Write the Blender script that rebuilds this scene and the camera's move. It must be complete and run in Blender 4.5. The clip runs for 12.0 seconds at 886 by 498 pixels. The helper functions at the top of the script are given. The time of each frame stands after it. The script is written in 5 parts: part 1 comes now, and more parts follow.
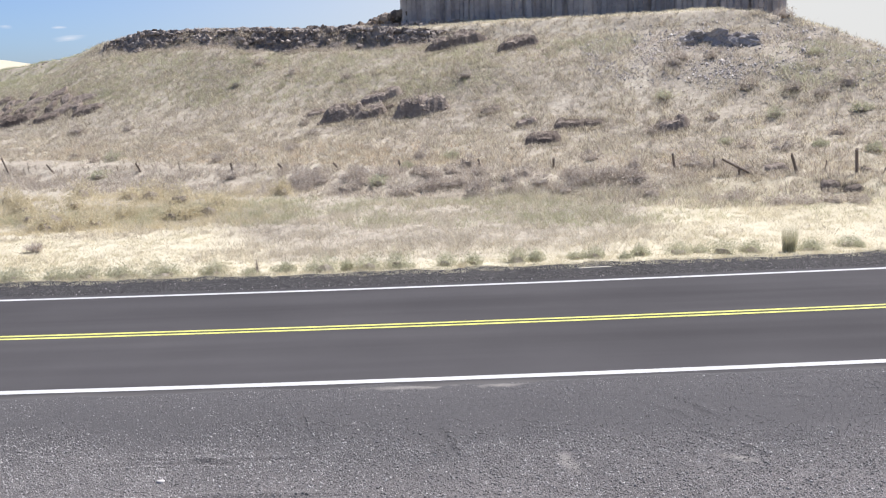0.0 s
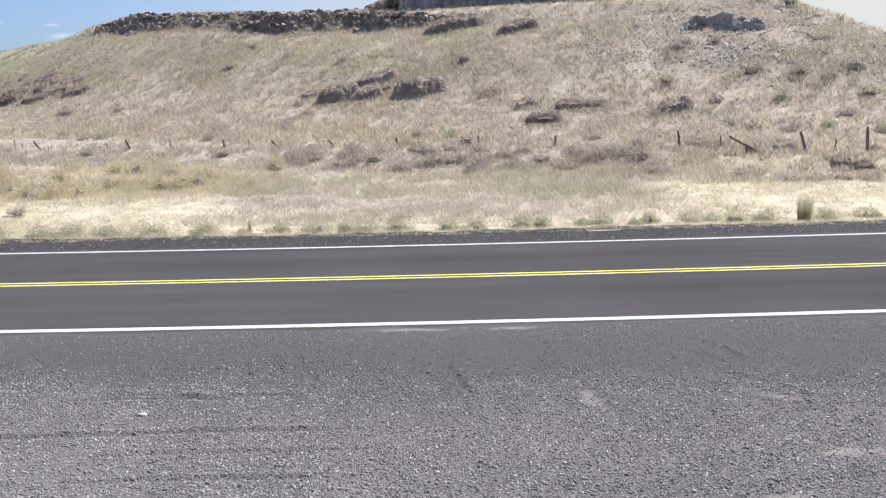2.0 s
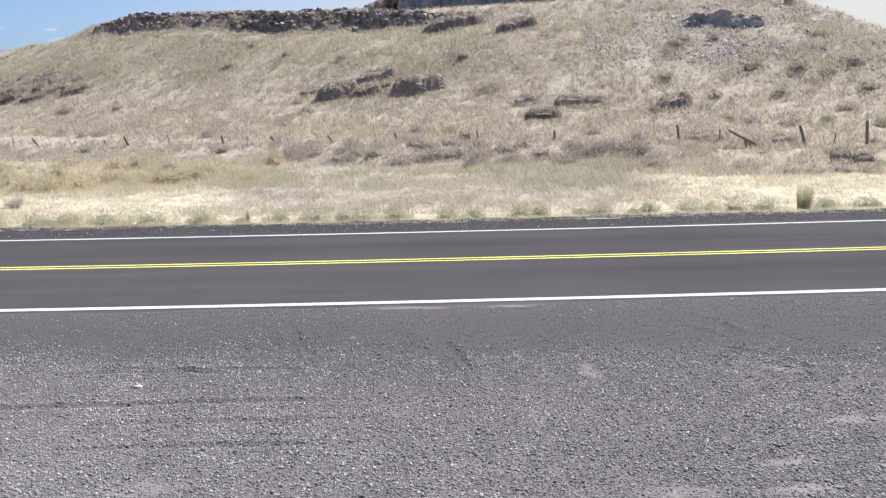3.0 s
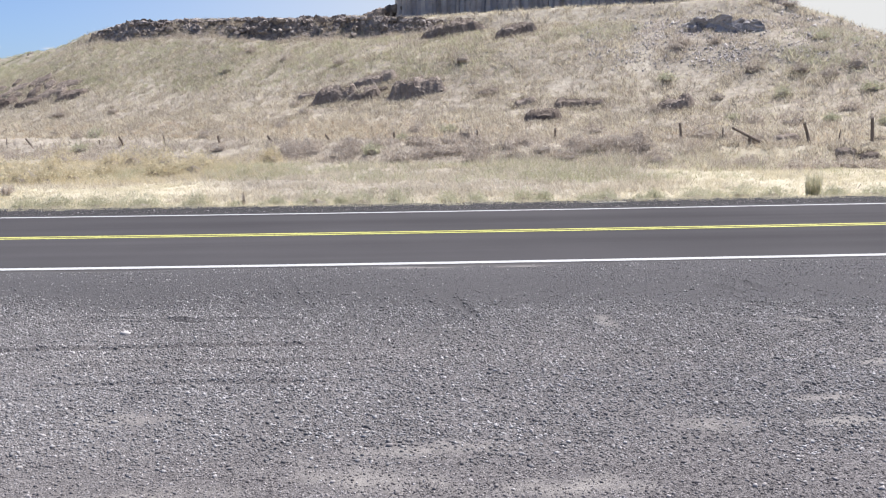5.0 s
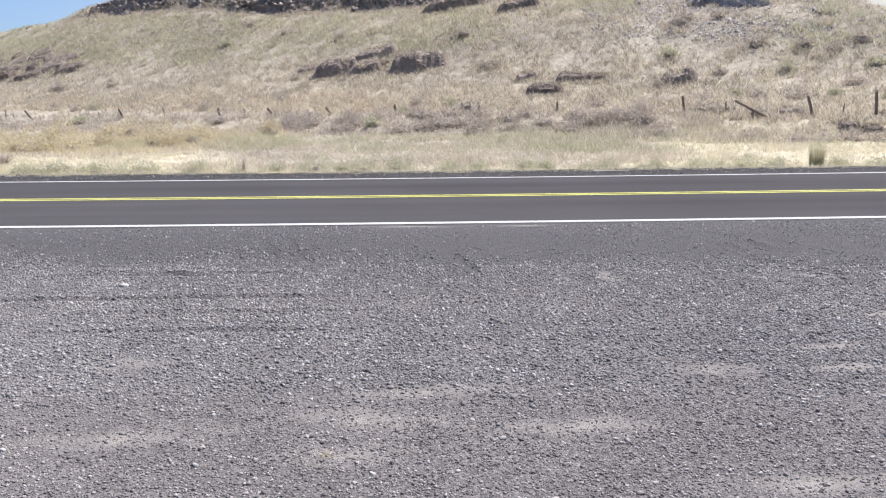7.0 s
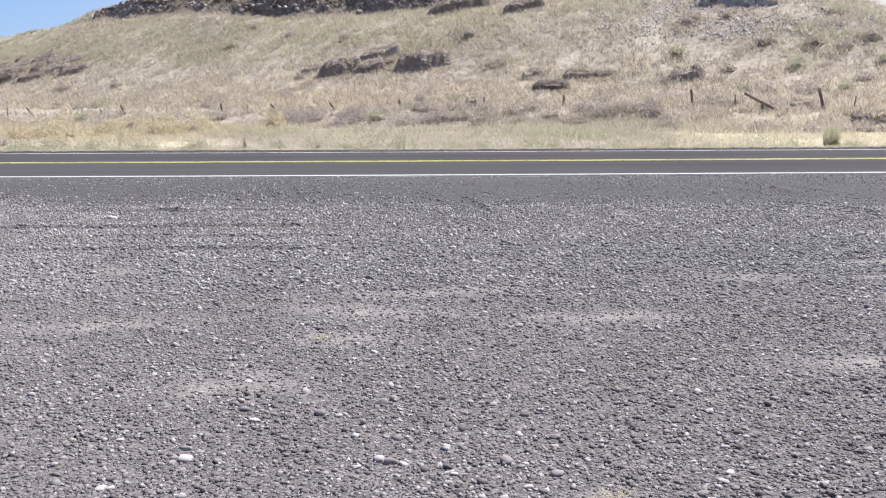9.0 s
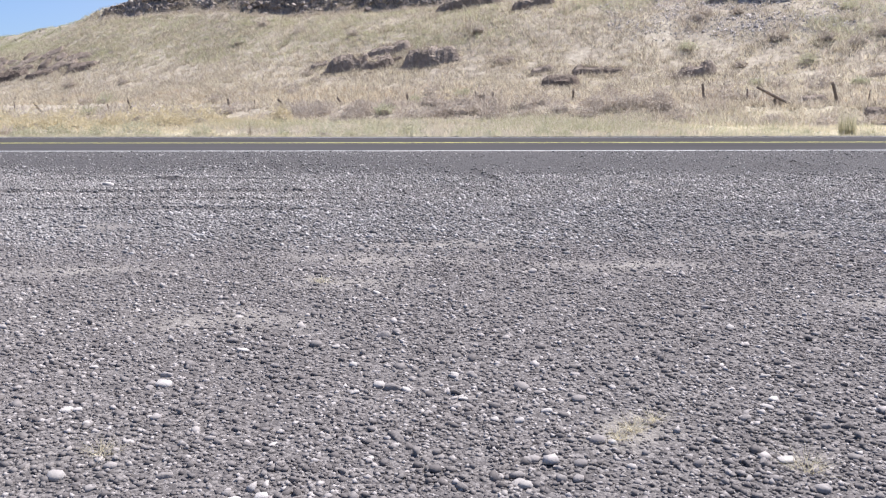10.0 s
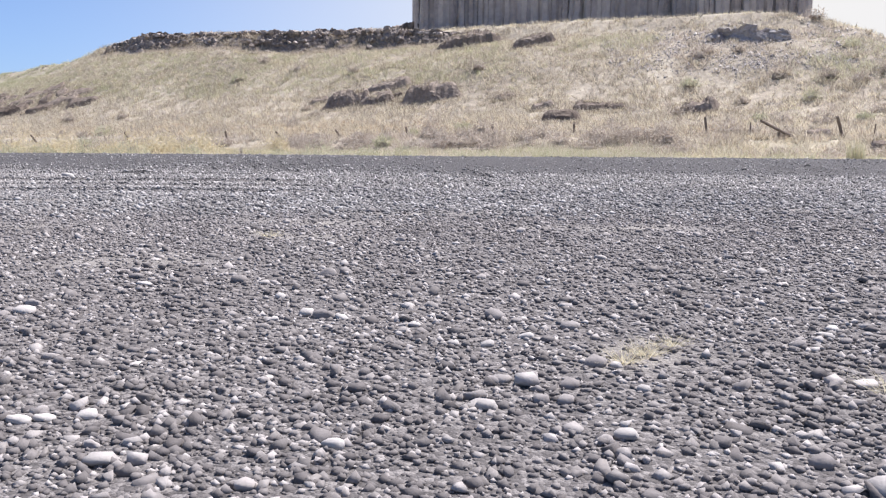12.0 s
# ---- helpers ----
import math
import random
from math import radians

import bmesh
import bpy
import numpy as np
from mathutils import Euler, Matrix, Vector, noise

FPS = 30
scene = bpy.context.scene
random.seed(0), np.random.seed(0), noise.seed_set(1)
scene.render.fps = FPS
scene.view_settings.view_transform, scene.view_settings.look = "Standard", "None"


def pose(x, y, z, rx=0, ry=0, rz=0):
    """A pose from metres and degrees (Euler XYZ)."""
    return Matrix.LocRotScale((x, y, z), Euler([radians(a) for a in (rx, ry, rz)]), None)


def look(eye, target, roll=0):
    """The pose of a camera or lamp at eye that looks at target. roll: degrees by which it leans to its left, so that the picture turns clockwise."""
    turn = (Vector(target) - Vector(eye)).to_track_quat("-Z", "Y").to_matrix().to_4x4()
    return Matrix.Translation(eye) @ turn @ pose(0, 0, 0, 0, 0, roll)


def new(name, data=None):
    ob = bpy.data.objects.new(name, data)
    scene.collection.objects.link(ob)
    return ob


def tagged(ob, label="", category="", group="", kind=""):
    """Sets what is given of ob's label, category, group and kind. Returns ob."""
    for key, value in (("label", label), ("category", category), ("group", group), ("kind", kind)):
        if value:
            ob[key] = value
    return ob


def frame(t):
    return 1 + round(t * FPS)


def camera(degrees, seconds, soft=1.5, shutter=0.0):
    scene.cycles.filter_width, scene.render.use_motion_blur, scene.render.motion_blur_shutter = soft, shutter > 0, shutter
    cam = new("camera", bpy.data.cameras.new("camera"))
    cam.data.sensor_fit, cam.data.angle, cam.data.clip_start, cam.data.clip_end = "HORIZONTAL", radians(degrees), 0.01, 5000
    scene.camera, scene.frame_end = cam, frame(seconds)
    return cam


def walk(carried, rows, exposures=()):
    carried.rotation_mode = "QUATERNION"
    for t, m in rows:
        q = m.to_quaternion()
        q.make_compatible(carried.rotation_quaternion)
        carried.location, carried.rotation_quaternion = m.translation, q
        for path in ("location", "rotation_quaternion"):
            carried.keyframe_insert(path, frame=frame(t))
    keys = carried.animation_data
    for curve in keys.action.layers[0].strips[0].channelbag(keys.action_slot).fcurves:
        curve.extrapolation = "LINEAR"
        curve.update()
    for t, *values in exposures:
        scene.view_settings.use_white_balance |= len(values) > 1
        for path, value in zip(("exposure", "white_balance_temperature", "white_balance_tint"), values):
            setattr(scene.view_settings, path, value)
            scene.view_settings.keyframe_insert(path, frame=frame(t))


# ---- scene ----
FOV = 53.52
PATH = [
    (0.0, look((0.101, -0.074, 5.81), (0.094, 1.893, 5.445), -1.8)),
    (0.5, look((0.076, 0.039, 5.649), (0.07, 2.005, 5.278), -1.9)),
    (1.0, look((0.002, 0.294, 5.234), (-0.001, 2.26, 4.868), -1.5)),
    (1.5, look((-0.102, 0.573, 4.781), (-0.097, 2.541, 4.425), -1.2)),
    (2.0, look((-0.23, 0.816, 4.471), (-0.216, 2.784, 4.115), -0.9)),
    (2.5, look((-0.233, 0.778, 4.204), (-0.218, 2.748, 3.858), -0.8)),
    (3.0, look((-0.223, 0.827, 4.032), (-0.207, 2.797, 3.686), -0.9)),
    (4.8, look((-0.365, 1.263, 3.04), (-0.34, 3.24, 2.739), -0.6)),
    (5.0, look((-0.378, 1.282, 2.974), (-0.351, 3.259, 2.675), -0.5)),
    (5.5, look((-0.415, 1.386, 2.768), (-0.383, 3.364, 2.477), -0.3)),
    (6.0, look((-0.414, 1.374, 2.702), (-0.383, 3.35, 2.4), -0.2)),
    (6.5, look((-0.406, 1.352, 2.669), (-0.377, 3.326, 2.35), -0.2)),
    (7.0, look((-0.394, 1.334, 2.642), (-0.368, 3.304, 2.299), -0.2)),
    (7.2, look((-0.405, 1.333, 2.606), (-0.376, 3.302, 2.257), -0.1)),
    (8.8, look((-0.425, 1.727, 1.68), (-0.407, 3.705, 1.378), 0.0)),
    (9.0, look((-0.436, 1.768, 1.609), (-0.417, 3.745, 1.304), 0.1)),
    (9.5, look((-0.43, 1.91, 1.407), (-0.422, 3.887, 1.103), 0.1)),
    (10.0, look((-0.435, 2.08, 1.182), (-0.433, 4.058, 0.886), 0.3)),
    (10.5, look((-0.428, 2.238, 1.015), (-0.436, 4.217, 0.72), 0.4)),
    (11.0, look((-0.372, 2.37, 0.98), (-0.382, 4.348, 0.686), 0.4)),
    (11.5, look((-0.317, 2.546, 0.886), (-0.334, 4.529, 0.632), 0.5)),
    (12.0, look((-0.285, 2.787, 0.628), (-0.287, 4.777, 0.433), 0.8)),
]
cam = camera(FOV, 12.0, soft=1.2)
walk(cam, PATH, [(0.0, 0.93, 6440, 11.6), (7.0, 1.02, 6460, 12.0), (12.0, 1.11, 6500, 13.2)])
# ---- camera end ----

# ---- world and sun ----
SUN_AZ, SUN_EL = radians(54), radians(63)
world = bpy.data.worlds.new("sky")
scene.world = world
world.use_nodes = True
wn = world.node_tree
sky = wn.nodes.new("ShaderNodeTexSky")
sky.sky_type = "NISHITA"
sky.sun_disc = False
sky.sun_elevation, sky.sun_rotation = SUN_EL, SUN_AZ
sky.altitude, sky.air_density, sky.dust_density, sky.ozone_density = 900, 0.75, 3.0, 7.0
wn.links.new(sky.outputs[0], wn.nodes["Background"].inputs[0])
wn.nodes["Background"].inputs[1].default_value = 0.087
sun = new("sun", bpy.data.lights.new("sun", "SUN"))
sun.data.energy, sun.data.angle, sun.data.color = 4.2, radians(0.6), (1.0, 0.965, 0.93)
sun.matrix_world = look((200 * math.sin(SUN_AZ) * math.cos(SUN_EL), 200 * math.cos(SUN_AZ) * math.cos(SUN_EL), 200 * math.sin(SUN_EL)), (0, 0, 0))

RNG = np.random.default_rng(7)


# ---- materials ----
def material(name, stops, scale=1.0, big=0.1, rough=0.9, bump=0.0, bump_scale=40.0, island=0.0, translucent=0.0, per_object=0.0, detail=6.0, blend=0.5):
    """A rough natural surface: colours along a ramp, driven by noise at two scales, with relief. Sizes are in metres."""
    m = bpy.data.materials.new(name)
    m.use_nodes = True
    nt = m.node_tree
    bsdf = nt.nodes["Principled BSDF"]
    geo = nt.nodes.new("ShaderNodeNewGeometry")
    fine = nt.nodes.new("ShaderNodeTexNoise")
    fine.inputs["Scale"].default_value, fine.inputs["Detail"].default_value = scale, detail
    wide = nt.nodes.new("ShaderNodeTexNoise")
    wide.inputs["Scale"].default_value, wide.inputs["Detail"].default_value = big, 4.0
    for n in (fine, wide):
        nt.links.new(geo.outputs["Position"], n.inputs["Vector"])
    mix = nt.nodes.new("ShaderNodeMix")
    mix.inputs[0].default_value = blend
    nt.links.new(fine.outputs[0], mix.inputs[2])
    nt.links.new(wide.outputs[0], mix.inputs[3])
    value = mix.outputs[0]
    for amount, node, out in ((island, geo, "Random Per Island"), (per_object, None, "Random")):
        if amount:
            node = node or nt.nodes.new("ShaderNodeObjectInfo")
            off = nt.nodes.new("ShaderNodeMath")
            off.operation = "MULTIPLY_ADD"
            off.inputs[1].default_value = amount
            nt.links.new(node.outputs[out], off.inputs[0])
            base = nt.nodes.new("ShaderNodeMath")
            base.operation = "SUBTRACT"
            base.inputs[1].default_value = amount / 2
            nt.links.new(value, base.inputs[0])
            nt.links.new(base.outputs[0], off.inputs[2])
            value = off.outputs[0]
    ramp = nt.nodes.new("ShaderNodeValToRGB")
    el = ramp.color_ramp.elements
    while len(el) < len(stops):
        el.new(0.5)
    for e, (at, c) in zip(el, stops):
        e.position, e.color = at, (*c, 1)
    nt.links.new(value, ramp.inputs[0])
    nt.links.new(ramp.outputs[0], bsdf.inputs["Base Color"])
    bsdf.inputs["Roughness"].default_value = rough
    bsdf.inputs["Specular IOR Level"].default_value = 0.25
    if bump:
        b = nt.nodes.new("ShaderNodeBump")
        b.inputs["Strength"].default_value = bump
        b.inputs["Distance"].default_value = 0.6 / bump_scale
        n = nt.nodes.new("ShaderNodeTexNoise")
        n.inputs["Scale"].default_value, n.inputs["Detail"].default_value = bump_scale, 8.0
        nt.links.new(geo.outputs["Position"], n.inputs["Vector"])
        nt.links.new(n.outputs[0], b.inputs["Height"])
        nt.links.new(b.outputs[0], bsdf.inputs["Normal"])
    if translucent:
        t = nt.nodes.new("ShaderNodeBsdfTranslucent")
        nt.links.new(ramp.outputs[0], t.inputs[0])
        s = nt.nodes.new("ShaderNodeMixShader")
        s.inputs[0].default_value = translucent
        nt.links.new(bsdf.outputs[0], s.inputs[1])
        nt.links.new(t.outputs[0], s.inputs[2])
        nt.links.new(s.outputs[0], nt.nodes["Material Output"].inputs[0])
    return m


M_ASPHALT = material("asphalt", [(0.3, (0.05, 0.048, 0.05)), (0.5, (0.058, 0.0555, 0.0575)), (0.7, (0.068, 0.065, 0.067))], 90, 0.35, 0.9)
for asphalt_shader in [n for n in M_ASPHALT.node_tree.nodes if n.type == "BSDF_PRINCIPLED"]:
    asphalt_shader.inputs["Specular IOR Level"].default_value = 0.04
M_WHITE = material("white_road_paint", [(0.3, (0.36, 0.36, 0.36)), (0.6, (0.46, 0.46, 0.455))], 60, 0.8, 0.6, 0.3, 200)
M_YELLOW = material("yellow_road_paint", [(0.3, (0.42, 0.41, 0.1)), (0.65, (0.56, 0.55, 0.16))], 60, 0.8, 0.6, 0.3, 200)
M_STONE = material("river_stone", [(0.1, (0.118, 0.107, 0.106)), (0.45, (0.146, 0.134, 0.132)), (0.74, (0.212, 0.195, 0.19)), (0.95, (0.37, 0.345, 0.335))], 30, 2.0, 0.9, 0.3, 120, island=0.95)
M_CRUSHED = material("crushed_grey_gravel", [(0.1, (0.125, 0.119, 0.119)), (0.5, (0.165, 0.158, 0.157)), (0.78, (0.24, 0.231, 0.228)), (0.95, (0.4, 0.385, 0.377))], 30, 2.0, 0.9, 0.3, 120, island=0.95)
M_STONE_ONE = material("loose_stone", [(0.15, (0.185, 0.169, 0.165)), (0.5, (0.26, 0.239, 0.233)), (0.85, (0.34, 0.315, 0.304))], 30, 2.0, 0.9, 0.3, 120, per_object=0.6)
M_PALE_STONE = material("pale_quartzite", [(0.25, (0.29, 0.27, 0.26)), (0.75, (0.46, 0.435, 0.417))], 30, 2.0, 0.85, 0.3, 120, per_object=0.4)
M_SOIL = material("dry_soil_and_thatch", [(0.32, (0.17, 0.146, 0.118)), (0.5, (0.31, 0.273, 0.22)), (0.68, (0.45, 0.405, 0.326))], 3.5, 0.14, 0.95, 0.6, 8, blend=0.4)
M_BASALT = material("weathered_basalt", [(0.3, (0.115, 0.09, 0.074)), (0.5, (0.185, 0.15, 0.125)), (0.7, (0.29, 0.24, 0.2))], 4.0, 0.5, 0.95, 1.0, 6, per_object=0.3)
# caprock greyer than the outcrops, its colour also lifted for veiling haze
M_CAPROCK = material("pale_grey_caprock", [(0.3, (0.18, 0.153, 0.136)), (0.5, (0.285, 0.248, 0.222)), (0.7, (0.43, 0.382, 0.345))], 4.0, 0.5, 0.95, 1.0, 6, per_object=0.3)
M_COLUMN = material("columnar_basalt", [(0.3, (0.29, 0.262, 0.252)), (0.6, (0.41, 0.373, 0.356)), (0.75, (0.48, 0.435, 0.4))], 2.5, 0.4, 0.95, 1.0, 4, per_object=0.3)
M_PALE = material("bleached_cheatgrass", [(0.25, (0.49, 0.44, 0.315)), (0.5, (0.62, 0.565, 0.415)), (0.75, (0.72, 0.67, 0.525))], 4.0, 0.2, 0.85, island=0.7, translucent=0.5, blend=0.4)
M_STRAW = material("pinkish_straw", [(0.3, (0.37, 0.325, 0.255)), (0.46, (0.54, 0.485, 0.39)), (0.62, (0.67, 0.61, 0.5))], 4.0, 0.2, 0.85, island=0.7, translucent=0.48, detail=3.0, blend=0.35)
M_TAN = material("dry_bunchgrass", [(0.3, (0.25, 0.217, 0.175)), (0.45, (0.445, 0.395, 0.318)), (0.58, (0.59, 0.535, 0.432)), (0.74, (0.7, 0.63, 0.49))], 4.5, 0.13, 0.85, island=0.7, translucent=0.45, detail=3.0, blend=0.32)
M_OLIVE = material("olive_grass", [(0.3, (0.29, 0.29, 0.18)), (0.48, (0.43, 0.425, 0.28)), (0.7, (0.57, 0.55, 0.395))], 4.5, 0.15, 0.85, island=0.7, translucent=0.5, detail=3.0, blend=0.35)
M_SAGE = material("sage_leaves", [(0.25, (0.33, 0.325, 0.22)), (0.5, (0.46, 0.45, 0.32)), (0.75, (0.58, 0.56, 0.42))], 3, 0.5, 0.85, island=0.4, translucent=0.5)
M_BRUSH = material("grey_brown_brush", [(0.25, (0.3, 0.257, 0.22)), (0.5, (0.46, 0.404, 0.346)), (0.75, (0.6, 0.534, 0.46))], 3, 0.5, 0.85, island=0.7, translucent=0.48)
M_RABBIT = material("yellow_brush", [(0.25, (0.44, 0.38, 0.25)), (0.5, (0.6, 0.525, 0.36)), (0.75, (0.72, 0.65, 0.48))], 3, 0.5, 0.85, island=0.4, translucent=0.5)
M_WOOD = material("weathered_post_wood", [(0.3, (0.1, 0.08, 0.065)), (0.7, (0.25, 0.2, 0.165))], 14, 2, 0.9, 0.8, 40, per_object=0.2)
M_STEEL = material("rusty_steel", [(0.3, (0.13, 0.1, 0.085)), (0.7, (0.26, 0.21, 0.18))], 30, 4, 0.7, 0.3, 80)


def packed_gravel(name, stops, cell, fine):
    """Small stones packed edge to edge: two sizes of cells, each cell with its own tone and a rounded top."""
    m = bpy.data.materials.new(name)
    m.use_nodes = True
    nt = m.node_tree
    bsdf = nt.nodes["Principled BSDF"]
    geo = nt.nodes.new("ShaderNodeNewGeometry")
    warp = nt.nodes.new("ShaderNodeTexNoise")
    warp.inputs["Scale"].default_value = cell * 0.6
    nt.links.new(geo.outputs["Position"], warp.inputs["Vector"])
    shift = nt.nodes.new("ShaderNodeVectorMath")
    shift.operation = "MULTIPLY_ADD"
    shift.inputs[1].default_value = (0.12 / cell,) * 3
    nt.links.new(warp.outputs["Color"], shift.inputs[0])
    nt.links.new(geo.outputs["Position"], shift.inputs[2])
    tones, heights = [], []
    for size in (cell, fine):
        vor = nt.nodes.new("ShaderNodeTexVoronoi")
        vor.inputs["Scale"].default_value = size
        nt.links.new(shift.outputs[0], vor.inputs["Vector"])
        one = nt.nodes.new("ShaderNodeSeparateColor")
        nt.links.new(vor.outputs["Color"], one.inputs[0])
        tones.append(one.outputs[0])
        heights.append(vor.outputs["Distance"])
    wide = nt.nodes.new("ShaderNodeTexNoise")
    wide.inputs["Scale"].default_value, wide.inputs["Detail"].default_value = 0.7, 6.0
    nt.links.new(geo.outputs["Position"], wide.inputs["Vector"])
    a, b = nt.nodes.new("ShaderNodeMix"), nt.nodes.new("ShaderNodeMix")
    a.inputs[0].default_value, b.inputs[0].default_value = 0.3, 0.22
    nt.links.new(tones[0], a.inputs[2])
    nt.links.new(tones[1], a.inputs[3])
    nt.links.new(a.outputs[0], b.inputs[2])
    nt.links.new(wide.outputs[0], b.inputs[3])
    ramp = nt.nodes.new("ShaderNodeValToRGB")
    el = ramp.color_ramp.elements
    while len(el) < len(stops):
        el.new(0.5)
    for e, (at, c) in zip(el, stops):
        e.position, e.color = at, (*c, 1)
    nt.links.new(b.outputs[0], ramp.inputs[0])
    nt.links.new(ramp.outputs[0], bsdf.inputs["Base Color"])
    bsdf.inputs["Roughness"].default_value, bsdf.inputs["Specular IOR Level"].default_value = 0.9, 0.2
    last = None
    for h, size in zip(heights, (cell, fine)):
        bp = nt.nodes.new("ShaderNodeBump")
        bp.invert = True
        bp.inputs["Strength"].default_value, bp.inputs["Distance"].default_value = 1.0, 0.38 / size
        nt.links.new(h, bp.inputs["Height"])
        if last is not None:
            nt.links.new(last, bp.inputs["Normal"])
        last = bp.outputs[0]
    nt.links.new(last, bsdf.inputs["Normal"])
    return m


M_GRAVEL = packed_gravel("gravel_bed", [(0.25, (0.076, 0.07, 0.07)), (0.5, (0.114, 0.105, 0.104)), (0.75, (0.21, 0.195, 0.19))], 75, 170)
M_SHOULDER = packed_gravel("shoulder_gravel_bed", [(0.25, (0.02, 0.019, 0.019)), (0.55, (0.034, 0.032, 0.0325)), (0.8, (0.09, 0.085, 0.083))], 30, 70)
M_RUST = material("russet_grass", [(0.3, (0.41, 0.315, 0.225)), (0.5, (0.57, 0.46, 0.335)), (0.7, (0.68, 0.575, 0.42))], 4.0, 0.15, 0.85, island=0.7, translucent=0.45, detail=3.0, blend=0.4)
M_TALUS = material("grey_talus", [(0.2, (0.2, 0.182, 0.18)), (0.5, (0.33, 0.305, 0.295)), (0.8, (0.5, 0.465, 0.44))], 8, 1, 0.95, 0.5, 20, island=0.5)
M_LATH = material("bleached_lath_wood", [(0.3, (0.45, 0.4, 0.33)), (0.7, (0.62, 0.57, 0.48))], 20, 3, 0.85, 0.4, 60)


def zone_ground(mat, pale):
    """Lets bleached thatch take over the soil near the road and on the ledge's top, with a ragged edge."""
    nt = mat.node_tree
    bsdf = nt.nodes["Principled BSDF"]
    old = bsdf.inputs["Base Color"].links[0].from_socket
    geo = nt.nodes.new("ShaderNodeNewGeometry")
    xyz = nt.nodes.new("ShaderNodeSeparateXYZ")
    nt.links.new(geo.outputs["Position"], xyz.inputs[0])
    wob = nt.nodes.new("ShaderNodeTexNoise")
    wob.inputs["Scale"].default_value = 0.35
    nt.links.new(geo.outputs["Position"], wob.inputs["Vector"])
    add = nt.nodes.new("ShaderNodeMath")
    add.operation = "MULTIPLY_ADD"
    add.inputs[1].default_value = 9.0
    nt.links.new(wob.outputs[0], add.inputs[0])
    nt.links.new(xyz.outputs[1], add.inputs[2])
    near = nt.nodes.new("ShaderNodeMapRange")
    for k, v in zip((1, 2, 3, 4), (35.5, 40.0, 1.0, 0.0)):
        near.inputs[k].default_value = v
    side = nt.nodes.new("ShaderNodeMath")
    side.operation = "ABSOLUTE"
    nt.links.new(xyz.outputs[0], side.inputs[0])
    wing = nt.nodes.new("ShaderNodeMapRange")
    for k, v in zip((1, 2, 3, 4), (5.5, 9.5, 5.5, -3.5)):
        wing.inputs[k].default_value = v
    nt.links.new(side.outputs[0], wing.inputs[0])
    both_sides = nt.nodes.new("ShaderNodeMath")
    both_sides.operation = "ADD"
    nt.links.new(add.outputs[0], both_sides.inputs[0])
    nt.links.new(wing.outputs[0], both_sides.inputs[1])
    nt.links.new(both_sides.outputs[0], near.inputs[0])
    top = nt.nodes.new("ShaderNodeMapRange")
    for k, v in zip((1, 2, 3, 4), (9.9, 10.6, 0.0, 0.65)):
        top.inputs[k].default_value = v
    nt.links.new(xyz.outputs[2], top.inputs[0])
    both = nt.nodes.new("ShaderNodeMath")
    both.operation = "MAXIMUM"
    nt.links.new(near.outputs[0], both.inputs[0])
    nt.links.new(top.outputs[0], both.inputs[1])
    mix = nt.nodes.new("ShaderNodeMix")
    mix.data_type = "RGBA"
    mix.inputs[7].default_value = (*pale, 1)
    nt.links.new(both.outputs[0], mix.inputs[0])
    nt.links.new(old, mix.inputs[6])
    nt.links.new(mix.outputs[2], bsdf.inputs["Base Color"])


def pale_patches(mat, places, colour, most=0.36):
    """Mixes in a paler colour, such as DUST's fine dust, in ragged patches: rows of x, y, half width, half depth, turn.
    """
    nt = mat.node_tree
    bsdf = nt.nodes["Principled BSDF"]
    old = bsdf.inputs["Base Color"].links[0].from_socket
    geo = nt.nodes.new("ShaderNodeNewGeometry")
    wob = nt.nodes.new("ShaderNodeTexNoise")
    wob.inputs["Scale"].default_value, wob.inputs["Detail"].default_value = 4.0, 9.0
    nt.links.new(geo.outputs["Position"], wob.inputs["Vector"])
    total = None
    for x, y, a, b, turn in places:
        mp = nt.nodes.new("ShaderNodeMapping")
        mp.vector_type = "TEXTURE"
        mp.inputs["Location"].default_value, mp.inputs["Scale"].default_value = (x, y, 0.0), (a, b, 1000.0)
        mp.inputs["Rotation"].default_value = (0, 0, radians(turn))
        nt.links.new(geo.outputs["Position"], mp.inputs[0])
        ln = nt.nodes.new("ShaderNodeVectorMath")
        ln.operation = "LENGTH"
        nt.links.new(mp.outputs[0], ln.inputs[0])
        out = ln.outputs["Value"]
        if total is not None:
            mn = nt.nodes.new("ShaderNodeMath")
            mn.operation = "MINIMUM"
            nt.links.new(total, mn.inputs[0])
            nt.links.new(out, mn.inputs[1])
            out = mn.outputs[0]
        total = out
    sub = nt.nodes.new("ShaderNodeMath")
    sub.operation = "MULTIPLY_ADD"
    sub.inputs[1].default_value = 2.6
    nt.links.new(wob.outputs[0], sub.inputs[0])
    nt.links.new(total, sub.inputs[2])
    rng = nt.nodes.new("ShaderNodeMapRange")
    for k, v in zip((1, 2, 3, 4), (1.0, 2.4, most, 0.0)):
        rng.inputs[k].default_value = v
    nt.links.new(sub.outputs[0], rng.inputs[0])
    mix = nt.nodes.new("ShaderNodeMix")
    mix.data_type = "RGBA"
    mix.inputs[7].default_value = (*colour, 1)
    nt.links.new(rng.outputs[0], mix.inputs[0])
    nt.links.new(old, mix.inputs[6])
    nt.links.new(mix.outputs[2], bsdf.inputs["Base Color"])


